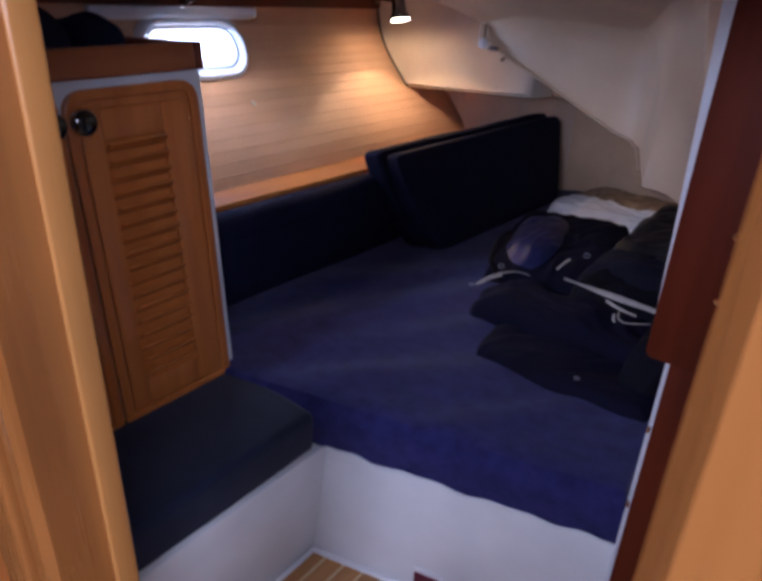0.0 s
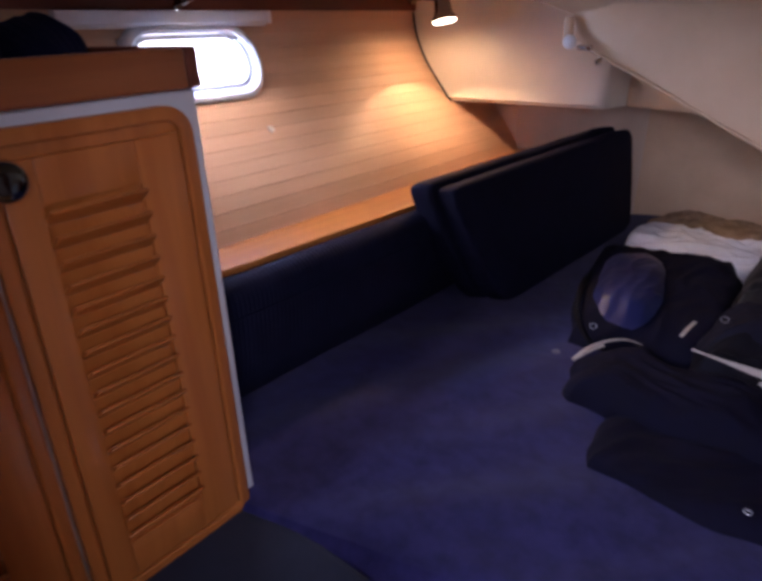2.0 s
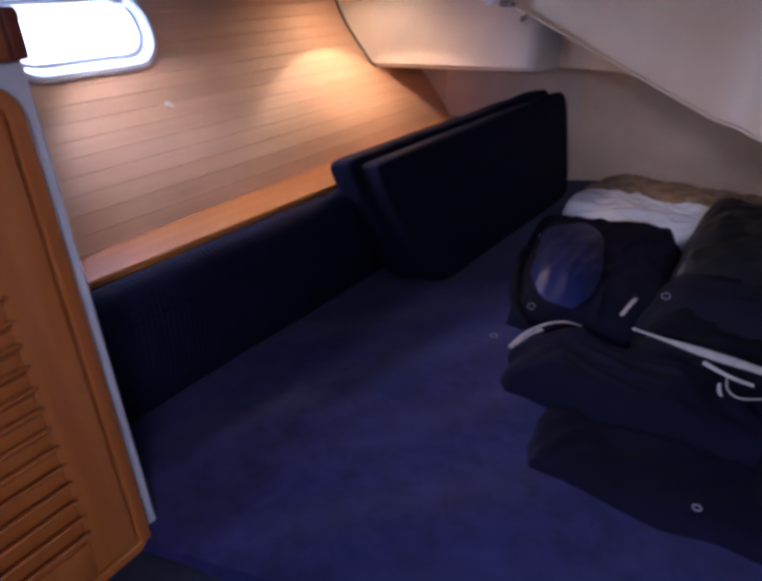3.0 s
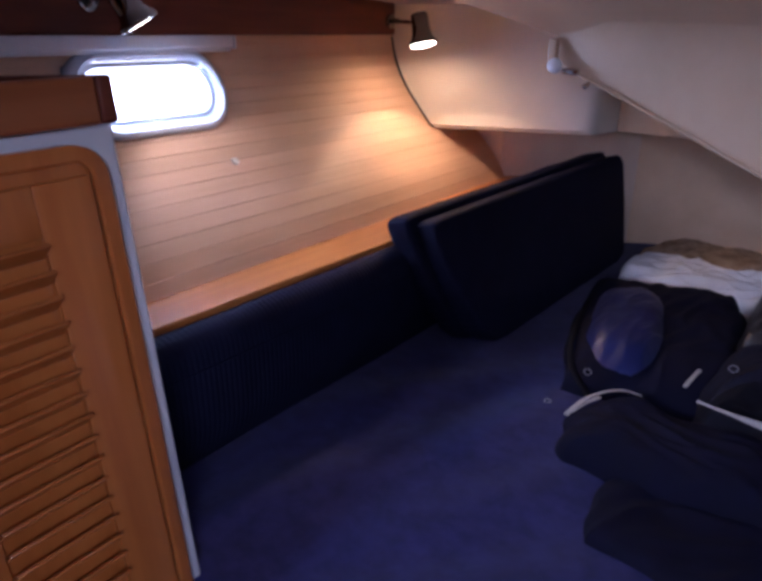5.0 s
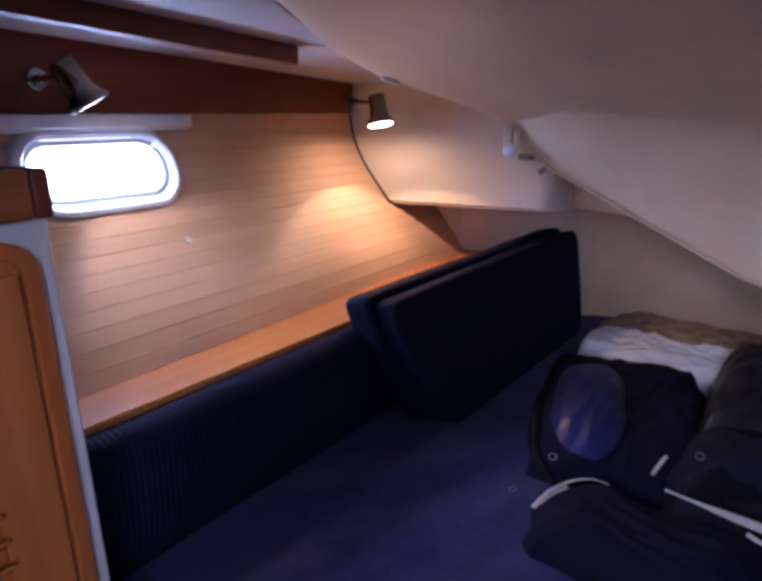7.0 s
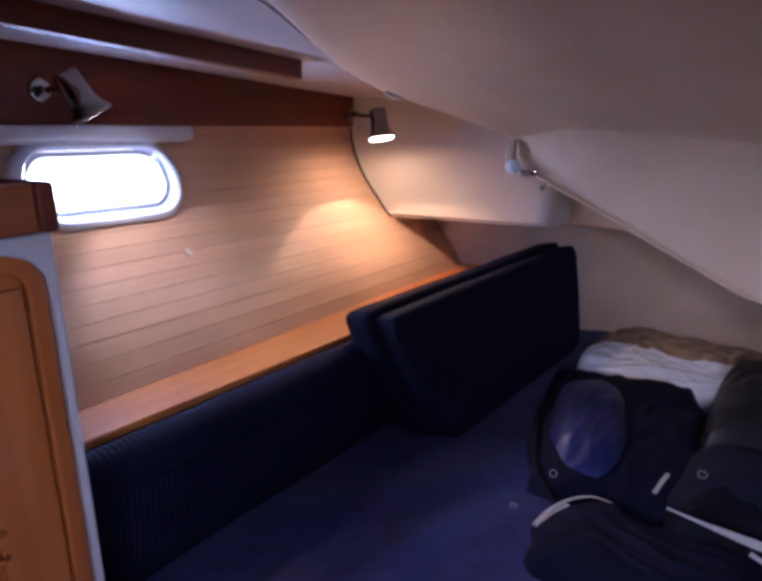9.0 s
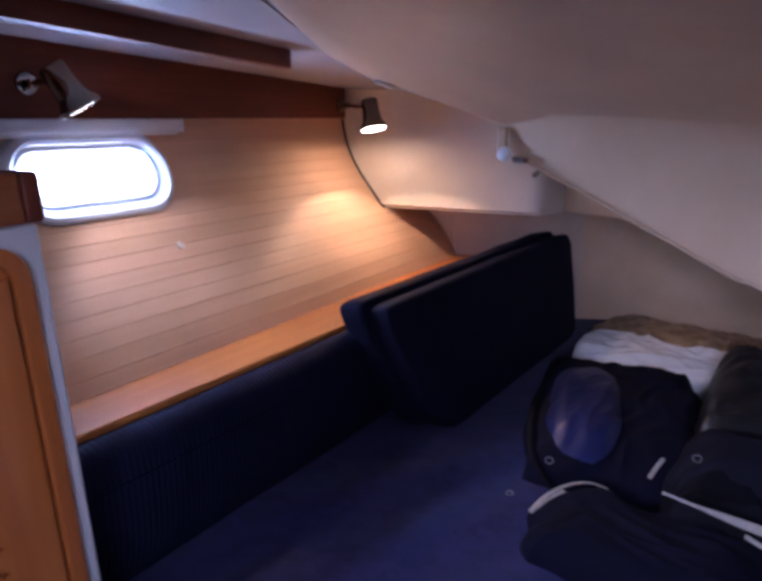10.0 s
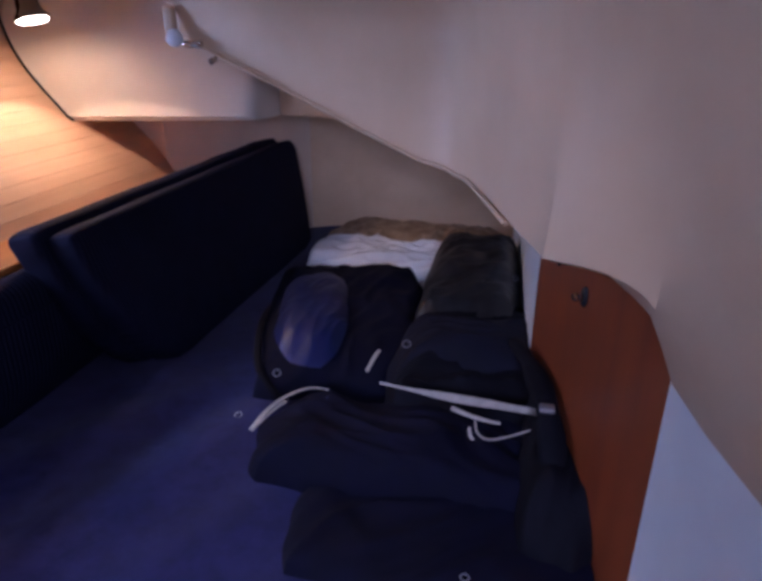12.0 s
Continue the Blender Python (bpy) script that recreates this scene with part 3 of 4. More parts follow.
# outside: water and bright distance
tagged(part("water", box(-60, -2.2, -60, 60, -0.45, -0.4), material("harbour_water", (0.03, 0.05, 0.06), 0.1, bump=0.3, bump_scale=3)), "grey harbour water outside the port", "water", kind="structure")
tagged(part("backdrop", box(-3.0, -2.98, -2.5, 6.5, -0.39, 5.0), DAY), "bright overcast distance outside the port", "backdrop", kind="structure")


# ---- the port ----
def port_ring(grow, lift):
    """Points round the port's outline on the hull, lifted inboard."""
    y0, y1, z0, z1 = PORT[0] - grow, PORT[1] + grow, PORT[2] - grow, PORT[3] + grow
    r = PORT_R + grow
    out = []
    for cy, cz, a0 in ((y1 - r, z1 - r, 0), (y0 + r, z1 - r, 90), (y0 + r, z0 + r, 180), (y1 - r, z0 + r, 270)):
        for k in range(9):
            a = radians(a0 + 90 * k / 8)
            y, z = cy + r * math.cos(a), cz + r * math.sin(a)
            xm = -1.685 + (z - 1.207) * -0.42
            out.append(Vector((xm + lift, y, z)))
    return out


def ring_body(rings):
    bm = bmesh.new()
    vs = [[bm.verts.new(p) for p in ring] for ring in rings]
    n = len(vs[0])
    for r0, r1 in zip(vs, vs[1:] + vs[:1]):
        for k in range(n):
            bm.faces.new((r0[k], r0[(k + 1) % n], r1[(k + 1) % n], r1[k]))
    return bm


window_1 = thing("window_1", "white-rimmed rounded port in the hull side, closed", "window", (-1.73, 1.415, 1.32), kind="structure")
rim = [port_ring(0.012, -0.045), port_ring(0.020, 0.002), port_ring(0.018, 0.012), port_ring(0.012, 0.018), port_ring(0.002, 0.021), port_ring(-0.006, 0.014), port_ring(-0.010, -0.002), port_ring(-0.012, -0.045)]
held("window_frame", ring_body(rim), TRIM_WHITE, window_1, "white moulded rim")
inner = [port_ring(-0.0125, -0.020), port_ring(-0.0125, -0.006), port_ring(-0.022, -0.004), port_ring(-0.026, -0.012), port_ring(-0.026, -0.020)]
held("inner_frame", ring_body(inner), TRIM_WHITE, window_1)
pane_bm = bmesh.new()
a = [pane_bm.verts.new(p) for p in port_ring(-0.0265, -0.014)]
b = [pane_bm.verts.new(p) for p in port_ring(-0.0265, -0.019)]
pane_bm.faces.new(a)
pane_bm.faces.new(b[::-1])
for k in range(len(a)):
    pane_bm.faces.new((a[k], b[k], b[(k + 1) % len(a)], a[(k + 1) % len(a)]))
pane = held("pane", pane_bm, GLASS, window_1, "clear glass pane")
pane.visible_shadow = False

valance = thing("blind_headrail", "slim white blind rail fixed above the port", "blind", (-1.75, 1.4, 1.43))
held("rail", box(-1.775, -1.742, 0.98, 1.652, 1.417, 1.4525, 0.006, 3), TRIM_WHITE, valance)
held("end_cap", box(-1.777, -1.740, 1.6522, 1.661, 1.416, 1.4527, 0.003), TRIM_WHITE, valance)
held("rolled_fabric", tube([(-1.757, 0.99, 1.416), (-1.757, 1.645, 1.416)], 0.008, 10), TRIM_WHITE, valance)


# ---- shelf and rail along the hull ----
shelf = thing("side_shelf", "orange varnished teak shelf along the hull", "shelf", (-1.32, 1.7, SHELF_Z))


def shelf_front(y):
    return -1.276 + 0.030 * (y - 0.98)


held("board", prism([(-1.44, 0.82, SHELF_Z - 0.022), (-1.44, 2.90, SHELF_Z - 0.022), (shelf_front(2.90) - 0.0125, 2.90, SHELF_Z - 0.022), (shelf_front(0.82) - 0.0125, 0.82, SHELF_Z - 0.022)], (0, 0, 0.019), 0.002, 1), SHELF_WOOD, shelf)
held("fiddle", prism([(shelf_front(0.82) - 0.012, 0.82, SHELF_Z - 0.016), (shelf_front(2.90) - 0.012, 2.90, SHELF_Z - 0.016), (shelf_front(2.90), 2.90, SHELF_Z - 0.016), (shelf_front(0.82), 0.82, SHELF_Z - 0.016)], (0, 0, 0.019), 0.005, 3), SHELF_WOOD, shelf, "rounded front lip")

deck_rail = thing("deckhead_rail", "dark mahogany rail fixed under the deckhead", "rail", (-1.28, 1.0, 1.6))
rb = prism([(-1.295, 0.16, deckhead(0.16) - 0.042), (-1.262, 0.16, deckhead(0.16) - 0.042), (-1.262, 0.16, deckhead(0.16) + 0.002), (-1.295, 0.16, deckhead(0.16) + 0.002)], (0, 1.43, -0.055 * 1.43), 0.004)
held("rail", rb, MAHOGANY, deck_rail)
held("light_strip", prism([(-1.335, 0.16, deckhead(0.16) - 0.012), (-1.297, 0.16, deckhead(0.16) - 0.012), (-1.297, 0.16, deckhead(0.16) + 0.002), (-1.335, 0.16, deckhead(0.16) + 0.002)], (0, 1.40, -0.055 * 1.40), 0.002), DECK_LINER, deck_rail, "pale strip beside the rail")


# ---- soft furnishing ----
def cushion(points, lift, mat, bevel=0.03, seg=4, puff=0.0, seed=0.0, cuts=5):
    """A padded slab with rounded edges and an uneven skin."""
    bm = prism(points, lift, bevel, seg)
    long = [e for e in bm.edges if e.calc_length() > 0.16]
    bmesh.ops.subdivide_edges(bm, edges=long, cuts=cuts, use_grid_fill=True)
    bmesh.ops.triangulate(bm, faces=[f for f in bm.faces if len(f.verts) > 4])
    bm.normal_update()
    for v in bm.verts:
        v.co += v.normal * (puff * (fnoise(v.co.x, v.co.y, v.co.z * 3 + seed, 4.0) + 0.4 * fnoise(v.co.x, v.co.y, v.co.z * 9 + seed, 13.0)))
    return bm


def mattress():
    """The berth's mattress: a padded sheet of many quads over its plan, with creases."""
    bm = bmesh.new()
    ny, nx = 96, 72
    rows = []

    def right_side(y):
        return 0.118 - 0.1304 * (y - 0.942) if y < 1.312 else 0.070 - 0.24 * (y - 1.312) if y < 1.87 else -0.064 - 0.022 * (y - 1.87)

    for i in range(ny + 1):
        v = i / ny
        row = []
        for k in range(nx + 1):
            u = k / nx
            y = front_y(-1.235 + 1.34 * u) - 0.022 + v * (3.30 - front_y(-1.235 + 1.34 * u) + 0.022)
            xl, xr = -1.235, right_side(y)
            x = xl + (xr - xl) * u
            edge = min((y - front_y(x) + 0.022) / 0.05, (xr - x) / 0.04, 1.0)
            z = BED - 0.035 * (1 - math.sqrt(max(0.0, 1 - (1 - max(0, edge)) ** 2)))
            z += 0.006 * fnoise(x, y, 0, 3.1) + 0.003 * fnoise(x, y, 4, 8.0)
            # long soft creases, running aft and inboard
            for cx, cy, ang, width, depth, length in ((-0.78, 1.55, 62, 0.045, 0.0075, 0.55), (-0.45, 1.25, 55, 0.045, 0.006, 0.5), (-0.60, 1.05, 48, 0.035, 0.005, 0.35), (-0.90, 1.25, 66, 0.04, 0.005, 0.5), (-0.25, 1.10, 60, 0.03, 0.005, 0.3), (-0.70, 1.85, 70, 0.036, 0.006, 0.35), (-0.95, 1.70, 58, 0.038, 0.005, 0.4), (-0.55, 1.48, 64, 0.035, 0.004, 0.3)):
                c, s = math.cos(radians(ang)), math.sin(radians(ang))
                al = (x - cx) * c + (y - cy) * s
                ac = -(x - cx) * s + (y - cy) * c + 0.02 * math.sin(al * 7)
                depth, width = 1.15 * depth, 1.6 * width
                z += depth * math.exp(-(ac / width) ** 2 - (al / length) ** 4) - 0.6 * depth * math.exp(-((ac - 1.6 * width) / width) ** 2 - (al / length) ** 4)
            row.append(bm.verts.new((x, y, z)))
        rows.append(row)
    for i in range(ny):
        for k in range(nx):
            bm.faces.new((rows[i][k], rows[i][k + 1], rows[i + 1][k + 1], rows[i + 1][k]))
    # sides down to the platform
    ring = [rows[0][k] for k in range(nx + 1)] + [rows[i][nx] for i in range(1, ny + 1)] + [rows[ny][k] for k in range(nx - 1, -1, -1)] + [rows[i][0] for i in range(ny - 1, 0, -1)]
    mid = [bm.verts.new((v.co.x, v.co.y - (0.004 if v.co.y < front_y(v.co.x) else 0), PLATFORM + 0.06)) for v in ring]
    low = [bm.verts.new((v.co.x, v.co.y, PLATFORM + (0.006 * abs(math.sin(v.co.x * 26)) if v.co.y < front_y(v.co.x) else 0.0))) for v in ring]
    for top, under_ in ((ring, mid), (mid, low)):
        for k in range(len(ring)):
            q = (k + 1) % len(ring)
            bm.faces.new((top[k], under_[k], under_[q], top[q]))
    bm.faces.new(low)
    return bm


berth = thing("mattress", "navy blue fabric-covered mattress filling the berth, rumpled cover", "mattress", (-0.6, 2.0, PLATFORM))
held("cover", mattress(), NAVY, berth)
hem = [(x, front_y(x) - 0.027 - 0.003 * math.sin(x * 23), PLATFORM + 0.004 + 0.004 * math.sin(x * 31) + 0.003 * math.sin(x * 57)) for x in np.linspace(-0.62, 0.11, 60)]
held("hem", tube(hem, 0.0042, 6), TRIM_WHITE, berth, "thin white wavy hem")

seat = thing("seat_cushion", "dark navy seat cushion in front of the locker", "cushion", (-0.8, 0.5, PLATFORM))
held("pad", cushion([(LOCKER_X - 0.02, 0.16, PLATFORM), (SEAT_X - 0.008, 0.16, PLATFORM), (SEAT_X - 0.008, FRONT - 0.035, PLATFORM), (LOCKER_X - 0.02, FRONT - 0.035, PLATFORM)], (0, 0, 0.123), SEAT_NAVY, 0.022, 4, 0.003), SEAT_NAVY, seat)

back = thing("berth_backrest", "long black-navy upholstered backrest below the shelf", "cushion", (-1.25, 1.8, BED))
prof = smooth_line([(-1.262, 0, BED - 0.02), (-1.232, 0, BED - 0.01), (-1.196, 0, 0.64), (-1.190, 0, 0.74), (-1.192, 0, 0.825), (-1.205, 0, 0.862), (-1.236, 0, 0.879), (-1.262, 0, 0.874)], 4)
bb = grid([[(p.x + shelf_front(y) + 1.264 + 0.004 * fnoise(y, p.z, 2, 3.0), y, p.z + 0.002 * fnoise(y, p.x, 7, 5)) for p in prof] for y in np.linspace(0.835, 2.88, 60)], 0.014, (-1, 0, -0.2))
held("pad", bb, BLACK_FABRIC, back)
held("seam", tube([(-1.187 + shelf_front(y) + 1.264 + 0.004 * fnoise(y, 0.82, 2, 3.0), y, 0.80) for y in np.linspace(0.84, 2.88, 50)], 0.0022, 6), BLACK_FABRIC, back)

# two loose back cushions leaning on the backrest


def loose_cushion(back_by, top, near, mat):
    """A tall cushion with a slanting near end, leaning outboard; back_by sets it behind the front one."""
    outline = []
    for y, f in [(1.685, 0.985), (1.683, 0.93), (1.70, 0.72), (1.755, 0.36), (1.81, 0.12), (1.86, 0.015), (1.93, 0.0), (2.94, 0.0), (3.00, 0.04), (3.055, 0.45), (3.075, 0.90), (3.05, 0.99), (2.98, 1.0), (1.72, 1.0)]:
        y += near if y < 2.5 else 0.0
        w = (y - 1.7) / 1.38
        foot, head = -0.985 + 0.06 * w, -1.118 + 0.10 * w
        outline.append((foot + (head - foot) * f - back_by, y, BED + 0.004 + (top + 0.022 * w - BED - 0.004) * f))
    return cushion(outline, (-0.074, -0.004, -0.018), mat, 0.016, 4, 0.005, back_by * 50, 7)


c1 = thing("loose_cushion", "black-navy back cushion leaning against the backrest", "cushion", (-1.0, 2.4, BED), group="loose back cushions")
held("pad", loose_cushion(0.068, 0.978, 0.06, BLACK_FABRIC), BLACK_FABRIC, c1)
c2 = thing("loose_cushion", "black-navy back cushion stacked in front of another", "cushion", (-0.95, 2.4, BED), group="loose back cushions")
held("pad", loose_cushion(0.0, 0.970, 0.095, BLACK_FABRIC), BLACK_FABRIC, c2)


# ---- locker ----
locker = thing("hanging_locker", "white-fronted locker with two louvred teak doors, closed", "cabinet", (-1.25, 0.5, PLATFORM))
DT, DB = 1.333, 0.546
lb = box(-1.68, LOCKER_X - 0.012, 0.15, LOCKER_END, 0.50, 1.352, 0.006, 3)
held("body", lb, TRIM_WHITE, locker, "grey-white moulded body")
held("top_board", box(-1.70, LOCKER_X - 0.016, 0.15, LOCKER_END - 0.024, 1.3525, 1.372, 0.005, 3), FIDDLE_WOOD, locker)
held("fiddle_rail", box(LOCKER_X - 0.014, LOCKER_X + 0.008, 0.15, LOCKER_END - 0.0225, 1.3525, 1.412, 0.006, 3), FIDDLE_WOOD, locker, "raised teak edge")
# darker wood than the front rail puts the end's shade into its colour
held("fiddle_rail", box(-1.68, LOCKER_X + 0.008, LOCKER_END - 0.022, LOCKER_END + 0.001, 1.3525, 1.412, 0.006, 3), MAHOGANY, locker, "raised end edge, its shade in the darker wood")


def locker_door(y0, y1, l0, l1, knob_y):
    door = held("door", rounded_board(y0, y1, DB, DT, 0.045, LOCKER_X - 0.0115, LOCKER_X - 0.004), TEAK, locker, "teak louvred door")
    # stiles and rails round the louvres
    x0, x1 = LOCKER_X - 0.0038, LOCKER_X + 0.008
    lz0, lz1 = 0.640, 1.228
    rim_w = 0.026
    for a, b, c, d in ((y0 + rim_w, l0, DB + rim_w, DT - 0.04), (l1, y1 - rim_w, DB + rim_w, DT - 0.04)):
        held("stile", box(x0, x1 - 0.003, a, b, c, d, 0.002), TEAK, door)
    for c, d in ((DB + rim_w, lz0), (lz1, DT - 0.04)):
        held("rail", box(x0, x1 - 0.003, l0 + 0.0004, l1 - 0.0004, c, d, 0.002), TEAK, door)
    held("rim", rim_board(y0, y1, DB, DT, 0.045, rim_w - 0.004, x0, x1), TEAK, door)
    n = 17
    step = (lz1 - lz0) / n
    slat = None
    for k in range(n):
        z = lz0 + step * (k + 0.5)
        m = pose(LOCKER_X + 0.004, (l0 + l1) / 2, z, 0, -38, 0)
        if slat is None:
            slat = held("louvre", box(-0.021, 0.021, -(l1 - l0) / 2 + 0.0005, (l1 - l0) / 2 - 0.0005, -0.0032, 0.0032, 0.002), TEAK_H, door)
            bpy.context.view_layer.update()
            base = slat
            slat.matrix_basis = m
        else:
            o = base.copy()
            scene.collection.objects.link(o)
            o.matrix_basis = m
    m = pose(LOCKER_X + 0.006, knob_y, 1.274, 0, 90, 0)
    held("knob", turned([(0.017, 0), (0.017, 0.006), (0.025, 0.008), (0.0275, 0.013), (0.0275, 0.019), (0.025, 0.024)], m), CHROME, door, "round chrome latch knob")
    # darker chrome paints the dark reflection onto the domed centre
    held("push_button", turned([(0.0245, 0.0242), (0.022, 0.0268), (0.015, 0.0295), (0.006, 0.0305)], m), CHROME_REFLECTION, door, "domed centre, its dark reflection in the colour")
    return door


def corners(y0, y1, z0, z1, r):
    out = []
    for cy, cz, a0 in ((y1 - r, z1 - r, 0), (y0 + r, z1 - r, 90)):
        out += [(cy + r * math.cos(radians(a0 + 15 * k)), cz + r * math.sin(radians(a0 + 15 * k))) for k in range(7)]
    return out + [(y0, z0), (y1, z0)]


def rounded_board(y0, y1, z0, z1, r, x0, x1):
    return prism([(x0, y, z) for y, z in corners(y0, y1, z0, z1, r)], (x1 - x0, 0, 0), 0.0015, 1)


def rim_board(y0, y1, z0, z1, r, w, x0, x1):
    outer, inner_ = corners(y0, y1, z0, z1, r), corners(y0 + w, y1 - w, z0 + w, z1 - w, max(0.008, r - w))
    return ring_body([[Vector((x0, *p)) for p in outer], [Vector((x1 - 0.002, *p)) for p in outer], [Vector((x1, p[0] + (q[0] - p[0]) * 0.15, p[1] + (q[1] - p[1]) * 0.15)) for p, q in zip(outer, inner_)], [Vector((x1, p[0] + (q[0] - p[0]) * 0.85, p[1] + (q[1] - p[1]) * 0.85)) for p, q in zip(outer, inner_)], [Vector((x1 - 0.003, *p)) for p in inner_], [Vector((x0, *p)) for p in inner_]])


locker_door(0.474, 0.790, 0.546, 0.690, 0.501)
locker_door(0.150, 0.466, 0.222, 0.368, 0.439)
locker.location += Vector((0.008, 0.018, -0.022))
locker.rotation_euler = (radians(1.0), radians(-2.2), 0)

# folded dark clothes on top of the locker


def heap(x0, x1, y0, y1, z0, top, seed, n=40, power=4.0, fold=0.35, crease=0.010, lie=0.0, corner=2.6):
    """A soft lump of cloth: a rounded, uneven plan, broad swellings and sharp creases that lie at an angle, closed at its base."""
    bm = bmesh.new()
    rows = []
    cl, sl = math.cos(radians(lie)), math.sin(radians(lie))
    for i in range(n + 1):
        row = []
        for k in range(n + 1):
            u, v = 2 * k / n - 1, 2 * i / n - 1
            uu, vv = u * math.sqrt(1 - v * v / corner), v * math.sqrt(1 - u * u / corner)
            r = max(abs(u), abs(v))
            swell = 1.04 + 0.07 * r * noise.noise(Vector((2.2 * uu, 2.2 * vv, seed + 20)))
            x, y = (x0 + x1) / 2 + uu * (x1 - x0) / 2 * swell, (y0 + y1) / 2 + vv * (y1 - y0) / 2 * swell
            h = (1 - r ** power) ** 0.6 if r < 1 else 0.0
            w = 1 + fold * fnoise(x, y, seed, 6.0) + 0.4 * fold * fnoise(x, y, seed + 3, 13.0)
            p, q = x * cl + y * sl, -x * sl + y * cl
            warp = 0.05 * fnoise(x, y, seed + 7, 5.0)
            ridge = 1 - 2.4 * abs(noise.noise(Vector((p * 4.0, (q + warp) * 15.0, seed + 11))))
            ridge2 = 1 - 2.4 * abs(noise.noise(Vector((p * 11.0, (q + warp) * 27.0, seed + 13))))
            z = z0 + (top - z0) * h * w + crease * math.sqrt(h) * (ridge + 0.45 * ridge2 - 0.5)
            row.append(bm.verts.new((x, y, max(z, z0 + 0.001 * h))))
        rows.append(row)
    for i in range(n):
        for k in range(n):
            bm.faces.new((rows[i][k], rows[i][k + 1], rows[i + 1][k + 1], rows[i + 1][k]))
    ring = [rows[0][k] for k in range(n + 1)] + [rows[i][n] for i in range(1, n + 1)] + [rows[n][k] for k in range(n - 1, -1, -1)] + [rows[i][0] for i in range(n - 1, 0, -1)]
    bm.faces.new(ring)
    return bm


for (x0, x1, y0, y1, h, seed) in ((-1.54, -1.14, 0.24, 0.66, 0.105, 3.1), (-1.48, -1.20, 0.66, 0.795, 0.055, 8.4)):
    o = part("folded_clothes", heap(x0, x1, y0, y1, 1.373, 1.373 + h, seed), BLACK_FABRIC)
    tagged(o, "dark folded clothes lying on the locker top", "clothes", group="clothes on the locker")


# ---- reading lamps ----
def reading_lamp(bulb, aim, base, label):
    bulb, aim, base = Vector(bulb), Vector(aim).normalized(), Vector(base)
    owner = thing("reading_lamp", label, "lamp", base, group="reading lamps")
    m = Matrix.Translation(bulb) @ (-aim).to_track_quat("Z", "Y").to_matrix().to_4x4()
    held("head", turned([(0.0440, -0.0075), (0.0480, -0.009), (0.0495, -0.004), (0.0470, 0.004), (0.0380, 0.013), (0.0325, 0.026), (0.0300, 0.050), (0.0290, 0.088), (0.0265, 0.095), (0.009, 0.099)], m), BRASS, owner, "satin metal cone")
    held("bulb", turned([(0.0438, -0.0060), (0.0436, -0.0078), (0.028, -0.0088), (0.010, -0.0092)], m), BULB, owner, "glowing round lens")
    m2 = Matrix.Translation(base) @ pose(0, 0, 0, 0, 90, 0)
    held("base", turned([(0.026, 0.0), (0.026, 0.008), (0.022, 0.012), (0.010, 0.014)], m2), BRASS, owner)
    knuckle = m @ Vector((0, 0, 0.066))
    side = (base - knuckle).normalized() * 0.034
    held("arm", tube([base + Vector((0.012, 0, 0)), base + Vector((0.03, 0, 0)), knuckle + side], 0.007, 8), BRASS, owner)
    held("knuckle", turned([(0.010, -0.010), (0.012, -0.006), (0.012, 0.006), (0.010, 0.010)], Matrix.Translation(base + Vector((0.032, 0, 0)))), BRASS, owner)
    return owner


reading_lamp(LAMP_AFT, AFT_AIM, (-1.764, 2.435, 1.50), "satin metal reading lamp, lit, on the mahogany band")
reading_lamp(LAMP_FWD, FWD_AIM, (-1.764, 1.235, 1.532), "satin metal swivel reading lamp on the band by the port")


# ---- inboard panel, door and small fittings ----
def along(f, out=0.0):
    a, b = Vector((0.074, 1.312, 0)), Vector((-0.060, 1.870, 0))
    d = (b - a).normalized()
    return a.lerp(b, f) + Vector((-d.y, d.x, 0)) * out


panel = thing("access_panel", "reddish mahogany access panel beside the berth", "panel", (0.02, 1.63, BED))
held("board", prism([(*along(f).xy, z) for f, z in ((0, 0.43), (1, 0.43), (1, 1.28), (0, 1.28))], along(0, -0.02) - along(0), 0.0), DOOR_WOOD, panel)
hp = along(0.524, 0.001)
hm = Matrix.Translation((hp.x, hp.y, 0.991)) @ (along(0, 1) - along(0)).to_track_quat("Z", "Y").to_matrix().to_4x4()
held("rosette", turned([(0.015, 0), (0.015, 0.002), (0.012, 0.005), (0.006, 0.006)], hm @ Matrix.Diagonal((0.75, 1.25, 1, 1))), DARK_PLASTIC, panel, "dark oval rosette")
held("knob", turned([(0.004, 0.0055), (0.004, 0.011), (0.0065, 0.013), (0.008, 0.017), (0.0065, 0.021), (0.003, 0.023)], hm, 16), CHROME, panel, "small chrome knob")

hq = along(0.785, 0.001)
held("latch_hole", turned([(0.009, 0), (0.009, 0.002), (0.006, 0.0025)], Matrix.Translation((hq.x, hq.y, 1.000)) @ (along(0, 1) - along(0)).to_track_quat("Z", "Y").to_matrix().to_4x4(), 14), DARK_PLASTIC, panel, "black latch button")

partition = thing("partition", "red mahogany partition hanging beside the berth, softened lower corner", "partition", (0.30, 0.88, 0.984), kind="structure")
corner = [(0.086 + 0.014 * (1 - math.sin(radians(a))), 0.870, 0.984 + 0.014 * (1 - math.cos(radians(a)))) for a in (0, 22, 45, 67, 90)]
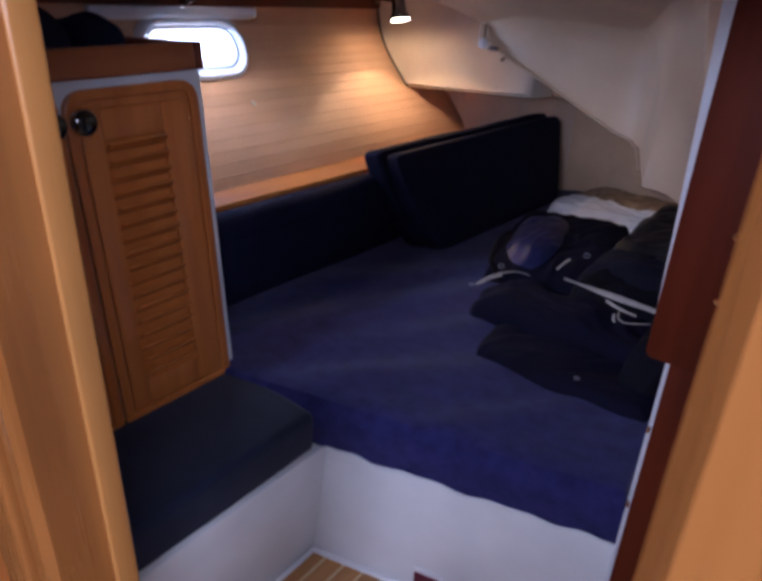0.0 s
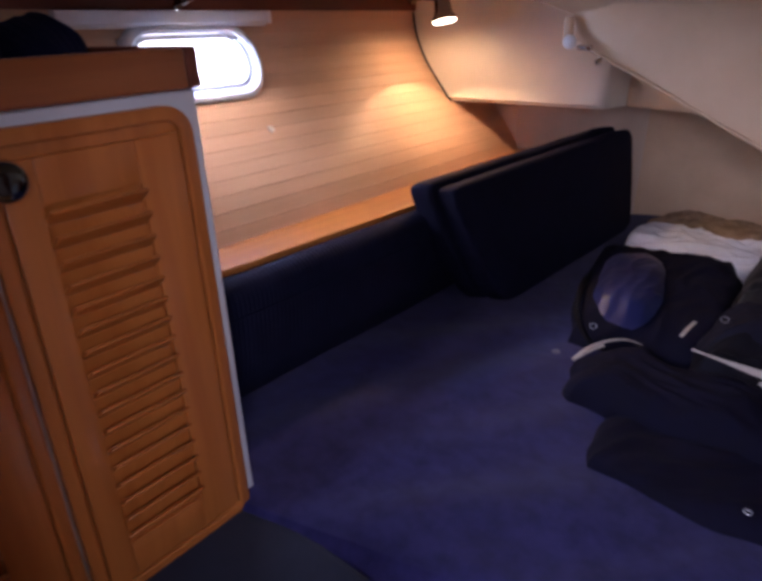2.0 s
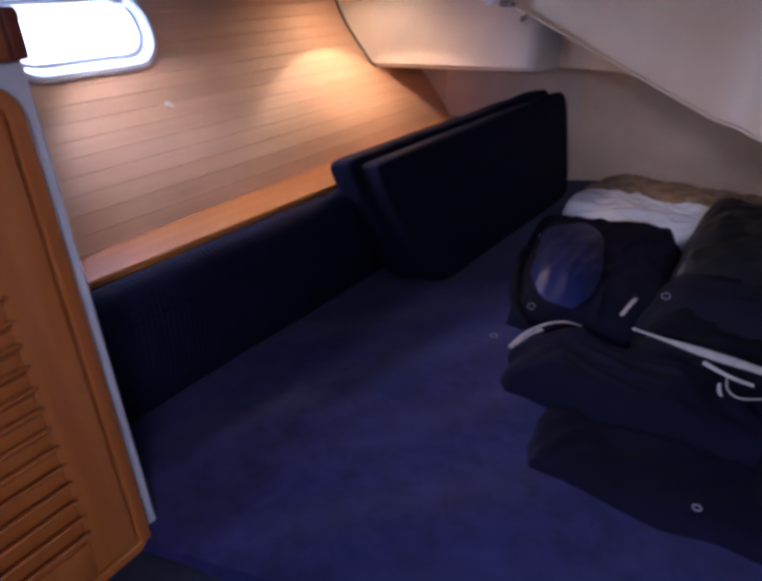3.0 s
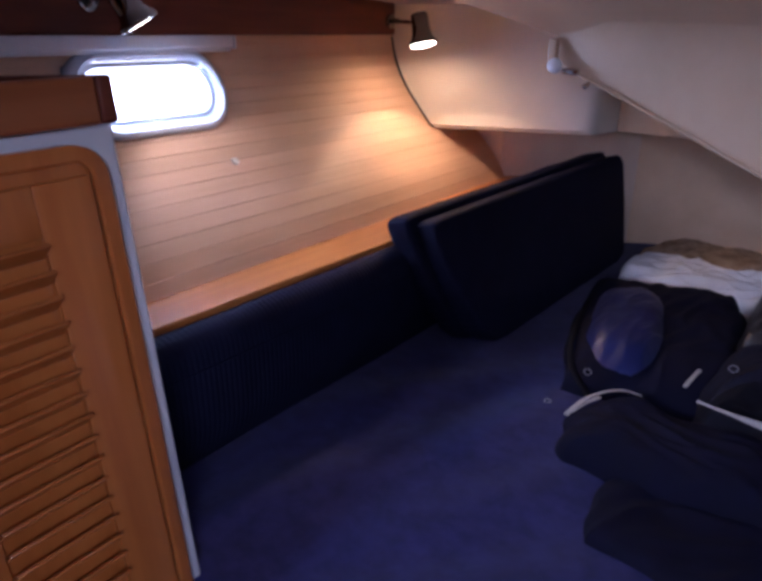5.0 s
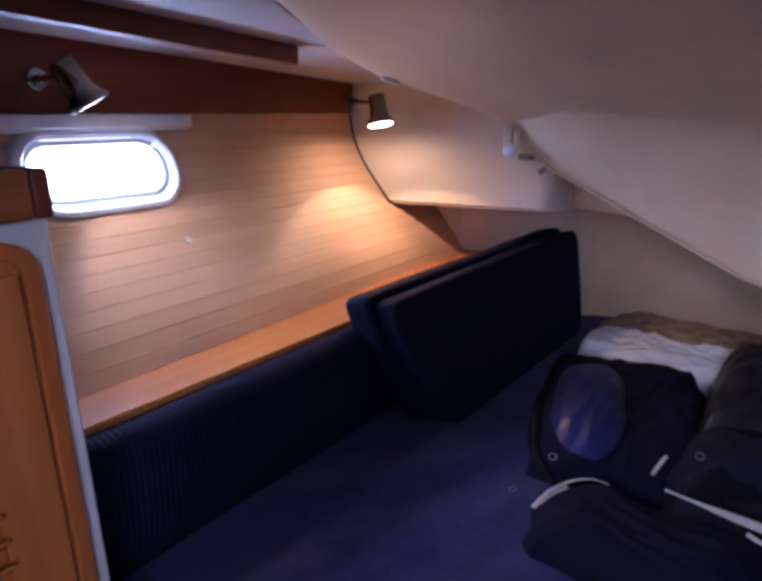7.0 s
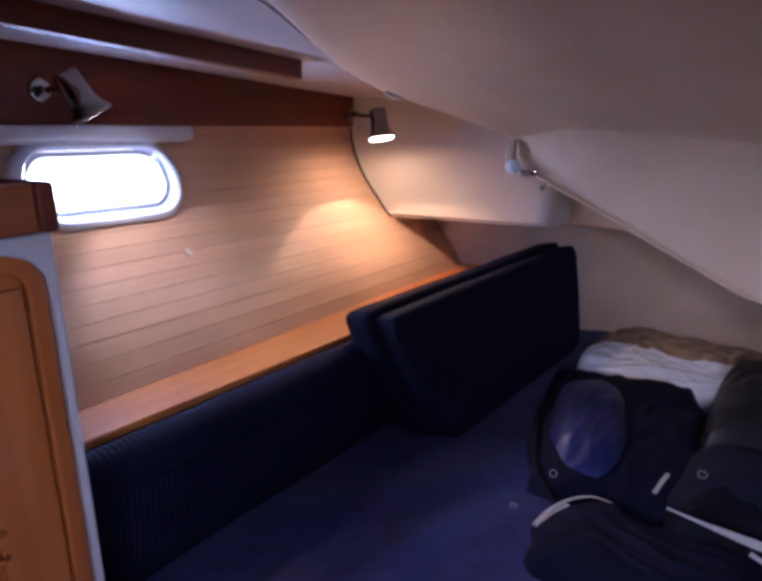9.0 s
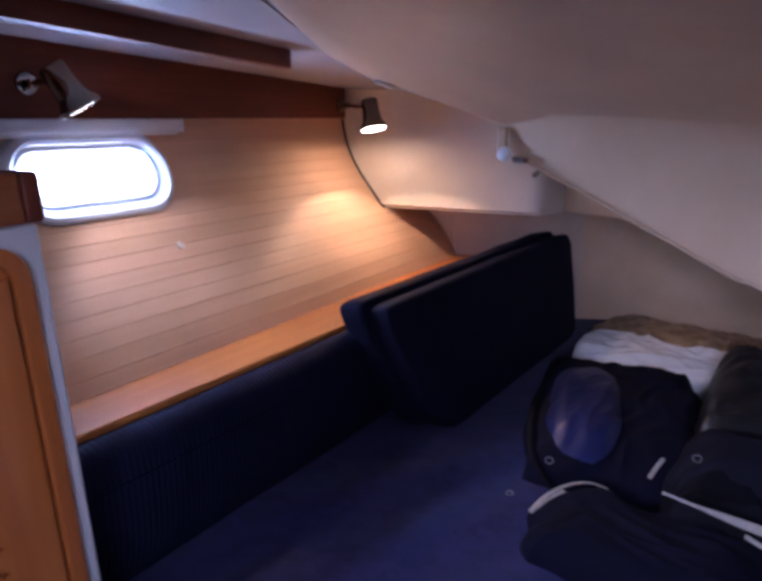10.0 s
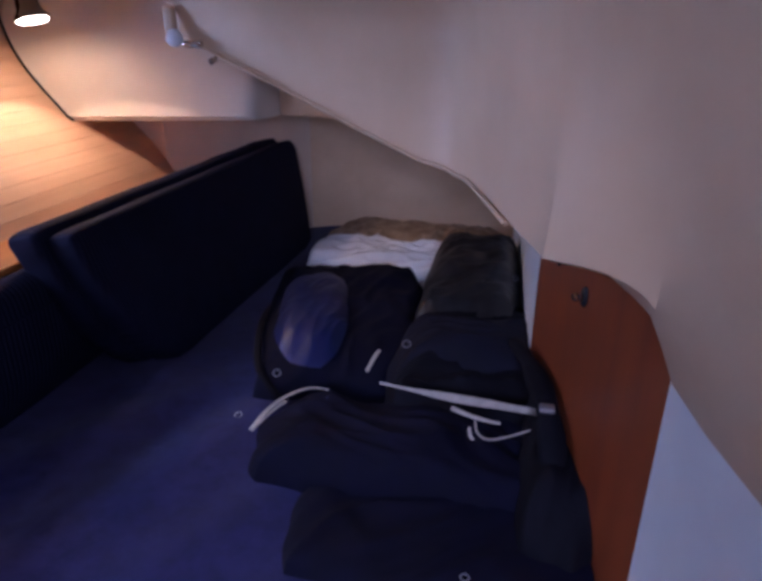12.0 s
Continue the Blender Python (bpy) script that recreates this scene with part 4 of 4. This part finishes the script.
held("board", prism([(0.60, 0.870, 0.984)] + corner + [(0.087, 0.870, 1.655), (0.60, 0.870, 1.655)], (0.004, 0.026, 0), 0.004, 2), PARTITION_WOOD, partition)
held("edge_strip", prism([(0.083, 0.899, 1.00), (0.100, 0.899, 1.00), (0.094, 0.899, 1.64), (0.060, 0.899, 1.64)], (0.003, 0.014, 0), 0.003, 2), TRIM_WHITE, partition, "pale edge strip")
for z in (1.115, 1.22):
    held("screw", turned([(0.006, 0), (0.006, 0.002), (0.002, 0.003)], pose(0.170, 0.8698, z, 90, 0, 0), 12), CHROME, partition)
step = thing("step_casing", "deep red mahogany casing panel beside the berth, two chrome catches", "panel", (0.35, 0.92, 0.0), kind="structure")
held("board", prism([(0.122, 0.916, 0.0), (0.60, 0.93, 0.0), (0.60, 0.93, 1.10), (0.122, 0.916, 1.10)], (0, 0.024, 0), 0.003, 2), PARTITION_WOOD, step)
held("edge_board", box(0.114, 0.1216, 0.918, 0.939, 0.0, 0.975, 0.003), TRIM_WHITE, step, "white edge board")
for z in (0.64, 0.82):
    held("catch", box(0.114, 0.1205, 0.910, 0.9178, z - 0.007, z + 0.007, 0.002), CHROME, step)

# drawer pull in the berth front
pull = thing("finger_pull", "white-framed maroon finger pull in the berth front", "handle", (-0.325, FRONT, 0.05))
py = front_y(-0.325)
ps = Matrix.Translation((-0.325, py, 0.062)) @ pose(0, 0, 0, 0, 0, math.degrees(math.atan(SKEW)))
for nm, bm, mt in (("surround", box(-0.042, 0.042, -0.009, -0.0005, -0.025, 0.030, 0.003), WHITE), ("recess", box(-0.037, 0.035, -0.0115, -0.0095, -0.024, 0.020, 0.001), MAROON)):
    bmesh.ops.transform(bm, matrix=ps, verts=bm.verts)
    held(nm, bm, mt, pull)

# latch at the moulding's edge
latch = thing("latch", "small chrome turn latch on the moulding's lower edge", "latch", (-0.79, 1.845, 1.37))
held("pad", box(-0.850, -0.826, 1.842, 1.858, 1.394, 1.444, 0.006, 3), CREAM, latch, "cream backing lug")
held("button", turned([(0.015, 0), (0.0175, 0.003), (0.0165, 0.010), (0.010, 0.014), (0.003, 0.015)], pose(-0.828, 1.845, 1.384, 90, 0, 0)), TRIM_WHITE, latch, "round white button")
held("catch", box(-0.805, -0.766, 1.828, 1.845, 1.366, 1.380, 0.004, 2), CHROME, latch)
held("pin", turned([(0.006, 0), (0.006, 0.02), (0.003, 0.024)], pose(-0.745, 1.845, 1.345, 100, 0, 0)), CHROME, latch)
plate = part("clip", box(-0.022, 0.022, -0.007, 0.007, -0.005, 0.005, 0.003), TRIM_WHITE)
plate.matrix_world = pose(-1.078, 1.700, 1.538, 0, 20, 37)
tagged(plate, "small white clip on the moulding's edge", "clip")

# screw cap on the slats
sc = part("screw_cap", turned([(0.012, 0), (0.012, 0.002), (0.0095, 0.004), (0.006, 0.003), (0.002, 0.0032)], Matrix.Translation((hull_x(1.124) + 0.009, 1.505, 1.124)) @ pose(0, 0, 0, 0, 48, 0)), GELCOAT)
tagged(sc, "small pale screw cap on the slats", "screw cap")


# ---- things on the berth ----
def bed_lump(name, label, category, args, mat, **kw):
    o = part(name, heap(*args, **kw), mat)
    return tagged(o, label, category)


sheet = part("plastic_sheet", heap(-0.850, -0.22, 2.62, 2.93, BED - 0.002, BED + 0.080, 21.0, 80, 22.0, 0.16, 0.020, 12, 8.0), PAPER)
tagged(sheet, "crumpled white plastic sheet at the end of the mattress", "sheet")
# added lump for the brown smear on the wall behind the sheet
smear = part("smear_lump", heap(-0.88, -0.11, 2.95, 3.29, BED - 0.002, 0.624, 44.0, 80, 5.0, 0.16, 0.011, 84), SMEAR)
tagged(smear, "tan lump added for the brown smear at the wall's foot", "cloth")
def puffed_patch(bm, cx, cy, rx, ry, puff):
    """An oval piece of a cloth surface, swollen in its middle."""
    def off(p):
        return (abs((p.x - cx) / rx) ** 3.0 + abs((p.y - cy) / ry) ** 3.0) * (1 + 0.3 * fnoise(p.x, p.y, 5, 9.0))
    bmesh.ops.delete(bm, geom=[f for f in bm.faces if len(f.verts) > 4 or off(f.calc_center_median()) > 1], context="FACES")
    for v in bm.verts:
        d = min(1.0, off(v.co))
        v.co.z += 0.0005 + puff * (1 - d) ** 0.9
    return bm


bag = thing("holdall", "dark navy nylon holdall, half full, its lit blue swelling put into the colour", "bag", (-0.6, 2.1, BED))
held("body", heap(-0.79, -0.29, 1.84, 2.62, BED - 0.002, 0.664, 2.0, 60, 6.0, 0.08, 0.008, 75, 6.5), CLOTH_NAVY, bag)
# the bluer oval puts the bag's lit swelling into the colour
held("panel", puffed_patch(heap(-0.79, -0.29, 1.84, 2.62, BED - 0.002, 0.666, 2.0, 190, 6.0, 0.08, 0.005, 75, 6.5), -0.642, 2.16, 0.100, 0.275, 0.032), BAG_BLUE, bag, "royal blue swelling, its lit oval put into the colour")
held("strap", tube(smooth_line([(-0.765, 2.40, 0.60), (-0.785, 2.15, 0.64), (-0.765, 1.90, 0.63), (-0.70, 1.80, 0.585)], 6), 0.010, 8, 0.4), JACKET_BLACK, bag)
held("ring", loop_ring(pose(-0.715, 1.86, 0.628, 35, 0, 0), 0.009), DULL_CHROME, bag)

bag.rotation_euler = (0, 0, radians(14))

jacket = thing("jacket", "black oilskin jacket heaped on the mattress, white zip tape", "jacket", (-0.2, 2.1, BED))
held("body", heap(-0.39, 0.035, 1.70, 2.30, BED - 0.002, 0.715, 11.0, 60, 4.2, 0.18, 0.012, 10, 4.0), JACKET_BLACK, jacket)
held("hood", heap(-0.38, -0.06, 2.02, 2.84, BED - 0.002, 0.765, 14.0, 60, 3.8, 0.12, 0.012, 30, 4.0), JACKET_GREY, jacket, "charcoal hood")
held("collar", heap(-0.395, 0.0, 1.80, 2.10, BED - 0.002, 0.752, 16.0, 60, 3.4, 0.10, 0.008, 8, 4.0), COLLAR_NAVY, jacket, "navy collar")
held("loop", tube(smooth_line([(-0.095, 1.86, 0.765), (-0.075, 1.78, 0.775), (-0.050, 1.69, 0.770), (-0.030, 1.61, 0.745), (-0.020, 1.55, 0.695), (-0.012, 1.50, 0.640), (-0.004, 1.45, 0.590)], 6), lambda f: 0.014 + 0.011 * math.sin(math.pi * f) + 0.003 * math.sin(23 * f), 10, 0.7), JACKET_BLACK, jacket, "black webbing harness")
held("side_release", box(-0.050, -0.022, 1.590, 1.612, 0.762, 0.772, 0.003), DULL_CHROME, jacket, "worn metal strap buckle")
held("sleeve", heap(-0.08, 0.070, 1.40, 1.86, BED - 0.002, 0.694, 18.0, 50, 3.4, 0.18, 0.014, 60, 3.2), JACKET_BLACK, jacket)
held("zip_tape", tube(smooth_line([(-0.375, 1.735, 0.698), (-0.30, 1.712, 0.704), (-0.22, 1.702, 0.703), (-0.12, 1.697, 0.700), (-0.025, 1.697, 0.693)], 6), lambda f: 0.003 + 0.0055 * min(1, 1.6 * f) - 0.0015 * math.sin(9 * f), 8, 0.3, (0, -0.9, 0.4)), STRAP, jacket, "off-white tape")
held("tab", tube(smooth_line([(-0.215, 1.684, 0.690), (-0.18, 1.674, 0.684), (-0.145, 1.668, 0.680), (-0.115, 1.667, 0.678)], 5), lambda f: 0.005 - 0.002 * f, 8, 0.4, (0, -0.9, 0.4)), STRAP, jacket)
held("tab", tube(smooth_line([(-0.175, 1.655, 0.668), (-0.172, 1.645, 0.656), (-0.165, 1.640, 0.648)], 5), 0.0035, 8, 0.5, (0, -0.9, 0.4)), STRAP, jacket)
held("drawstring", tube(smooth_line([(-0.165, 1.668, 0.676), (-0.158, 1.640, 0.668), (-0.135, 1.628, 0.664), (-0.095, 1.642, 0.668), (-0.055, 1.660, 0.676)], 6), 0.0022, 8, 0.8), STRAP, jacket, "thin pale drawstring")
held("cord", tube(smooth_line([(-0.390, 1.795, 0.744), (-0.396, 1.765, 0.738), (-0.404, 1.735, 0.724)], 5), 0.005, 8, 0.6), STRAP, jacket)
for p in ((-0.322, 1.752, 0.790), (-0.095, 2.335, 0.735)):
    held("eyelet", loop_ring(Matrix.Translation(p) @ pose(0, 0, 0, 30, 0, 0), 0.0085), DULL_CHROME, jacket)

trousers = thing("trousers", "dark navy waterproof trousers spread over the mattress", "trousers", (-0.3, 1.4, BED))
held("seat_cloth", heap(-0.475, 0.060, 1.31, 1.68, BED - 0.002, 0.592, 31.0, 64, 14.0, 0.30, 0.006, 40, 4.5), CLOTH_NAVY, trousers)
held("waist", heap(-0.625, 0.02, 1.51, 1.80, BED - 0.002, 0.655, 35.0, 64, 4.4, 0.20, 0.009, -16, 3.4), CLOTH_NAVY, trousers)
held("zip", tube(smooth_line([(-0.598, 1.553, 0.668), (-0.585, 1.61, 0.680), (-0.558, 1.66, 0.688), (-0.52, 1.692, 0.692), (-0.48, 1.700, 0.688)], 6), lambda f: 0.0065 - 0.0045 * f, 8, 0.5), STRAP, trousers, "silver-white zip")
held("zip_flap", tube(smooth_line([(-0.590, 1.572, 0.668), (-0.576, 1.612, 0.677), (-0.558, 1.645, 0.683)], 5), lambda f: 0.002 + 0.004 * f, 8, 0.3), STRAP, trousers, "frayed white lining")
held("buckle", box(-0.702, -0.686, 1.840, 1.852, 0.590, 0.602, 0.003), DULL_CHROME, trousers, "small worn metal buckle")
held("buckle", loop_ring(pose(-0.713, 1.735, 0.568, 15, 0, 0), 0.008), DULL_CHROME, trousers, "small worn metal buckle")
held("button", loop_ring(pose(-0.155, 1.345, 0.598), 0.007), DULL_CHROME, trousers)

# ---- pieces: hull slats, sole planks ----
SLAT = 0.045
slope = []
zz = SHELF_Z - 0.01
while zz < 1.50:
    slope.append(zz)
    d = math.hypot(hull_x(zz + 0.01) - hull_x(zz), 0.01) / 0.01
    zz += SLAT / d
for z0, z1 in zip(slope, slope[1:]):
    hole = port_half((z0 + z1) / 2, 0.014)
    runs = [(0.14, 2.80)] if hole is None else [(0.14, hole[0]), (hole[1], 2.80)]
    xa, xb = hull_x(z0), hull_x(z1)
    t = Vector((xb - xa, 0, z1 - z0)).normalized()
    n = Vector((t.z, 0, -t.x))
    for y0, y1 in runs:
        w = (z1 - z0) / t.z - 0.0006
        bm = bmesh.new()
        sec = [(0.0, -0.013), (0.0, -0.0002), (0.0007, 0.0005), (w - 0.0007, 0.0005), (w, -0.0002), (w, -0.013)]
        ends = []
        for y in (y0, y1):
            ends.append([bm.verts.new(Vector((xa, y, z0)) + t * a + n * b) for a, b in sec])
        for k in range(len(sec)):
            q = (k + 1) % len(sec)
            bm.faces.new((ends[0][k], ends[0][q], ends[1][q], ends[1][k]))
        bm.faces.new(ends[0])
        bm.faces.new(ends[1][::-1])
        part("slat", bm, SLAT_WOOD, wall_hull)

x = -0.74
while x < 0.60:
    part("plank", box(x, x + 0.052, 0.16, min(front_y(x), 1.2) - 0.002, -0.0118, 0.0, 0.0008, 1), SOLE_TEAK, floor)
    part("holly_line", box(x + 0.0524, x + 0.0586, 0.16, front_y(x) - 0.002, -0.0118, -0.0002), HOLLY, floor, "pale inlay strip")
    x += 0.059
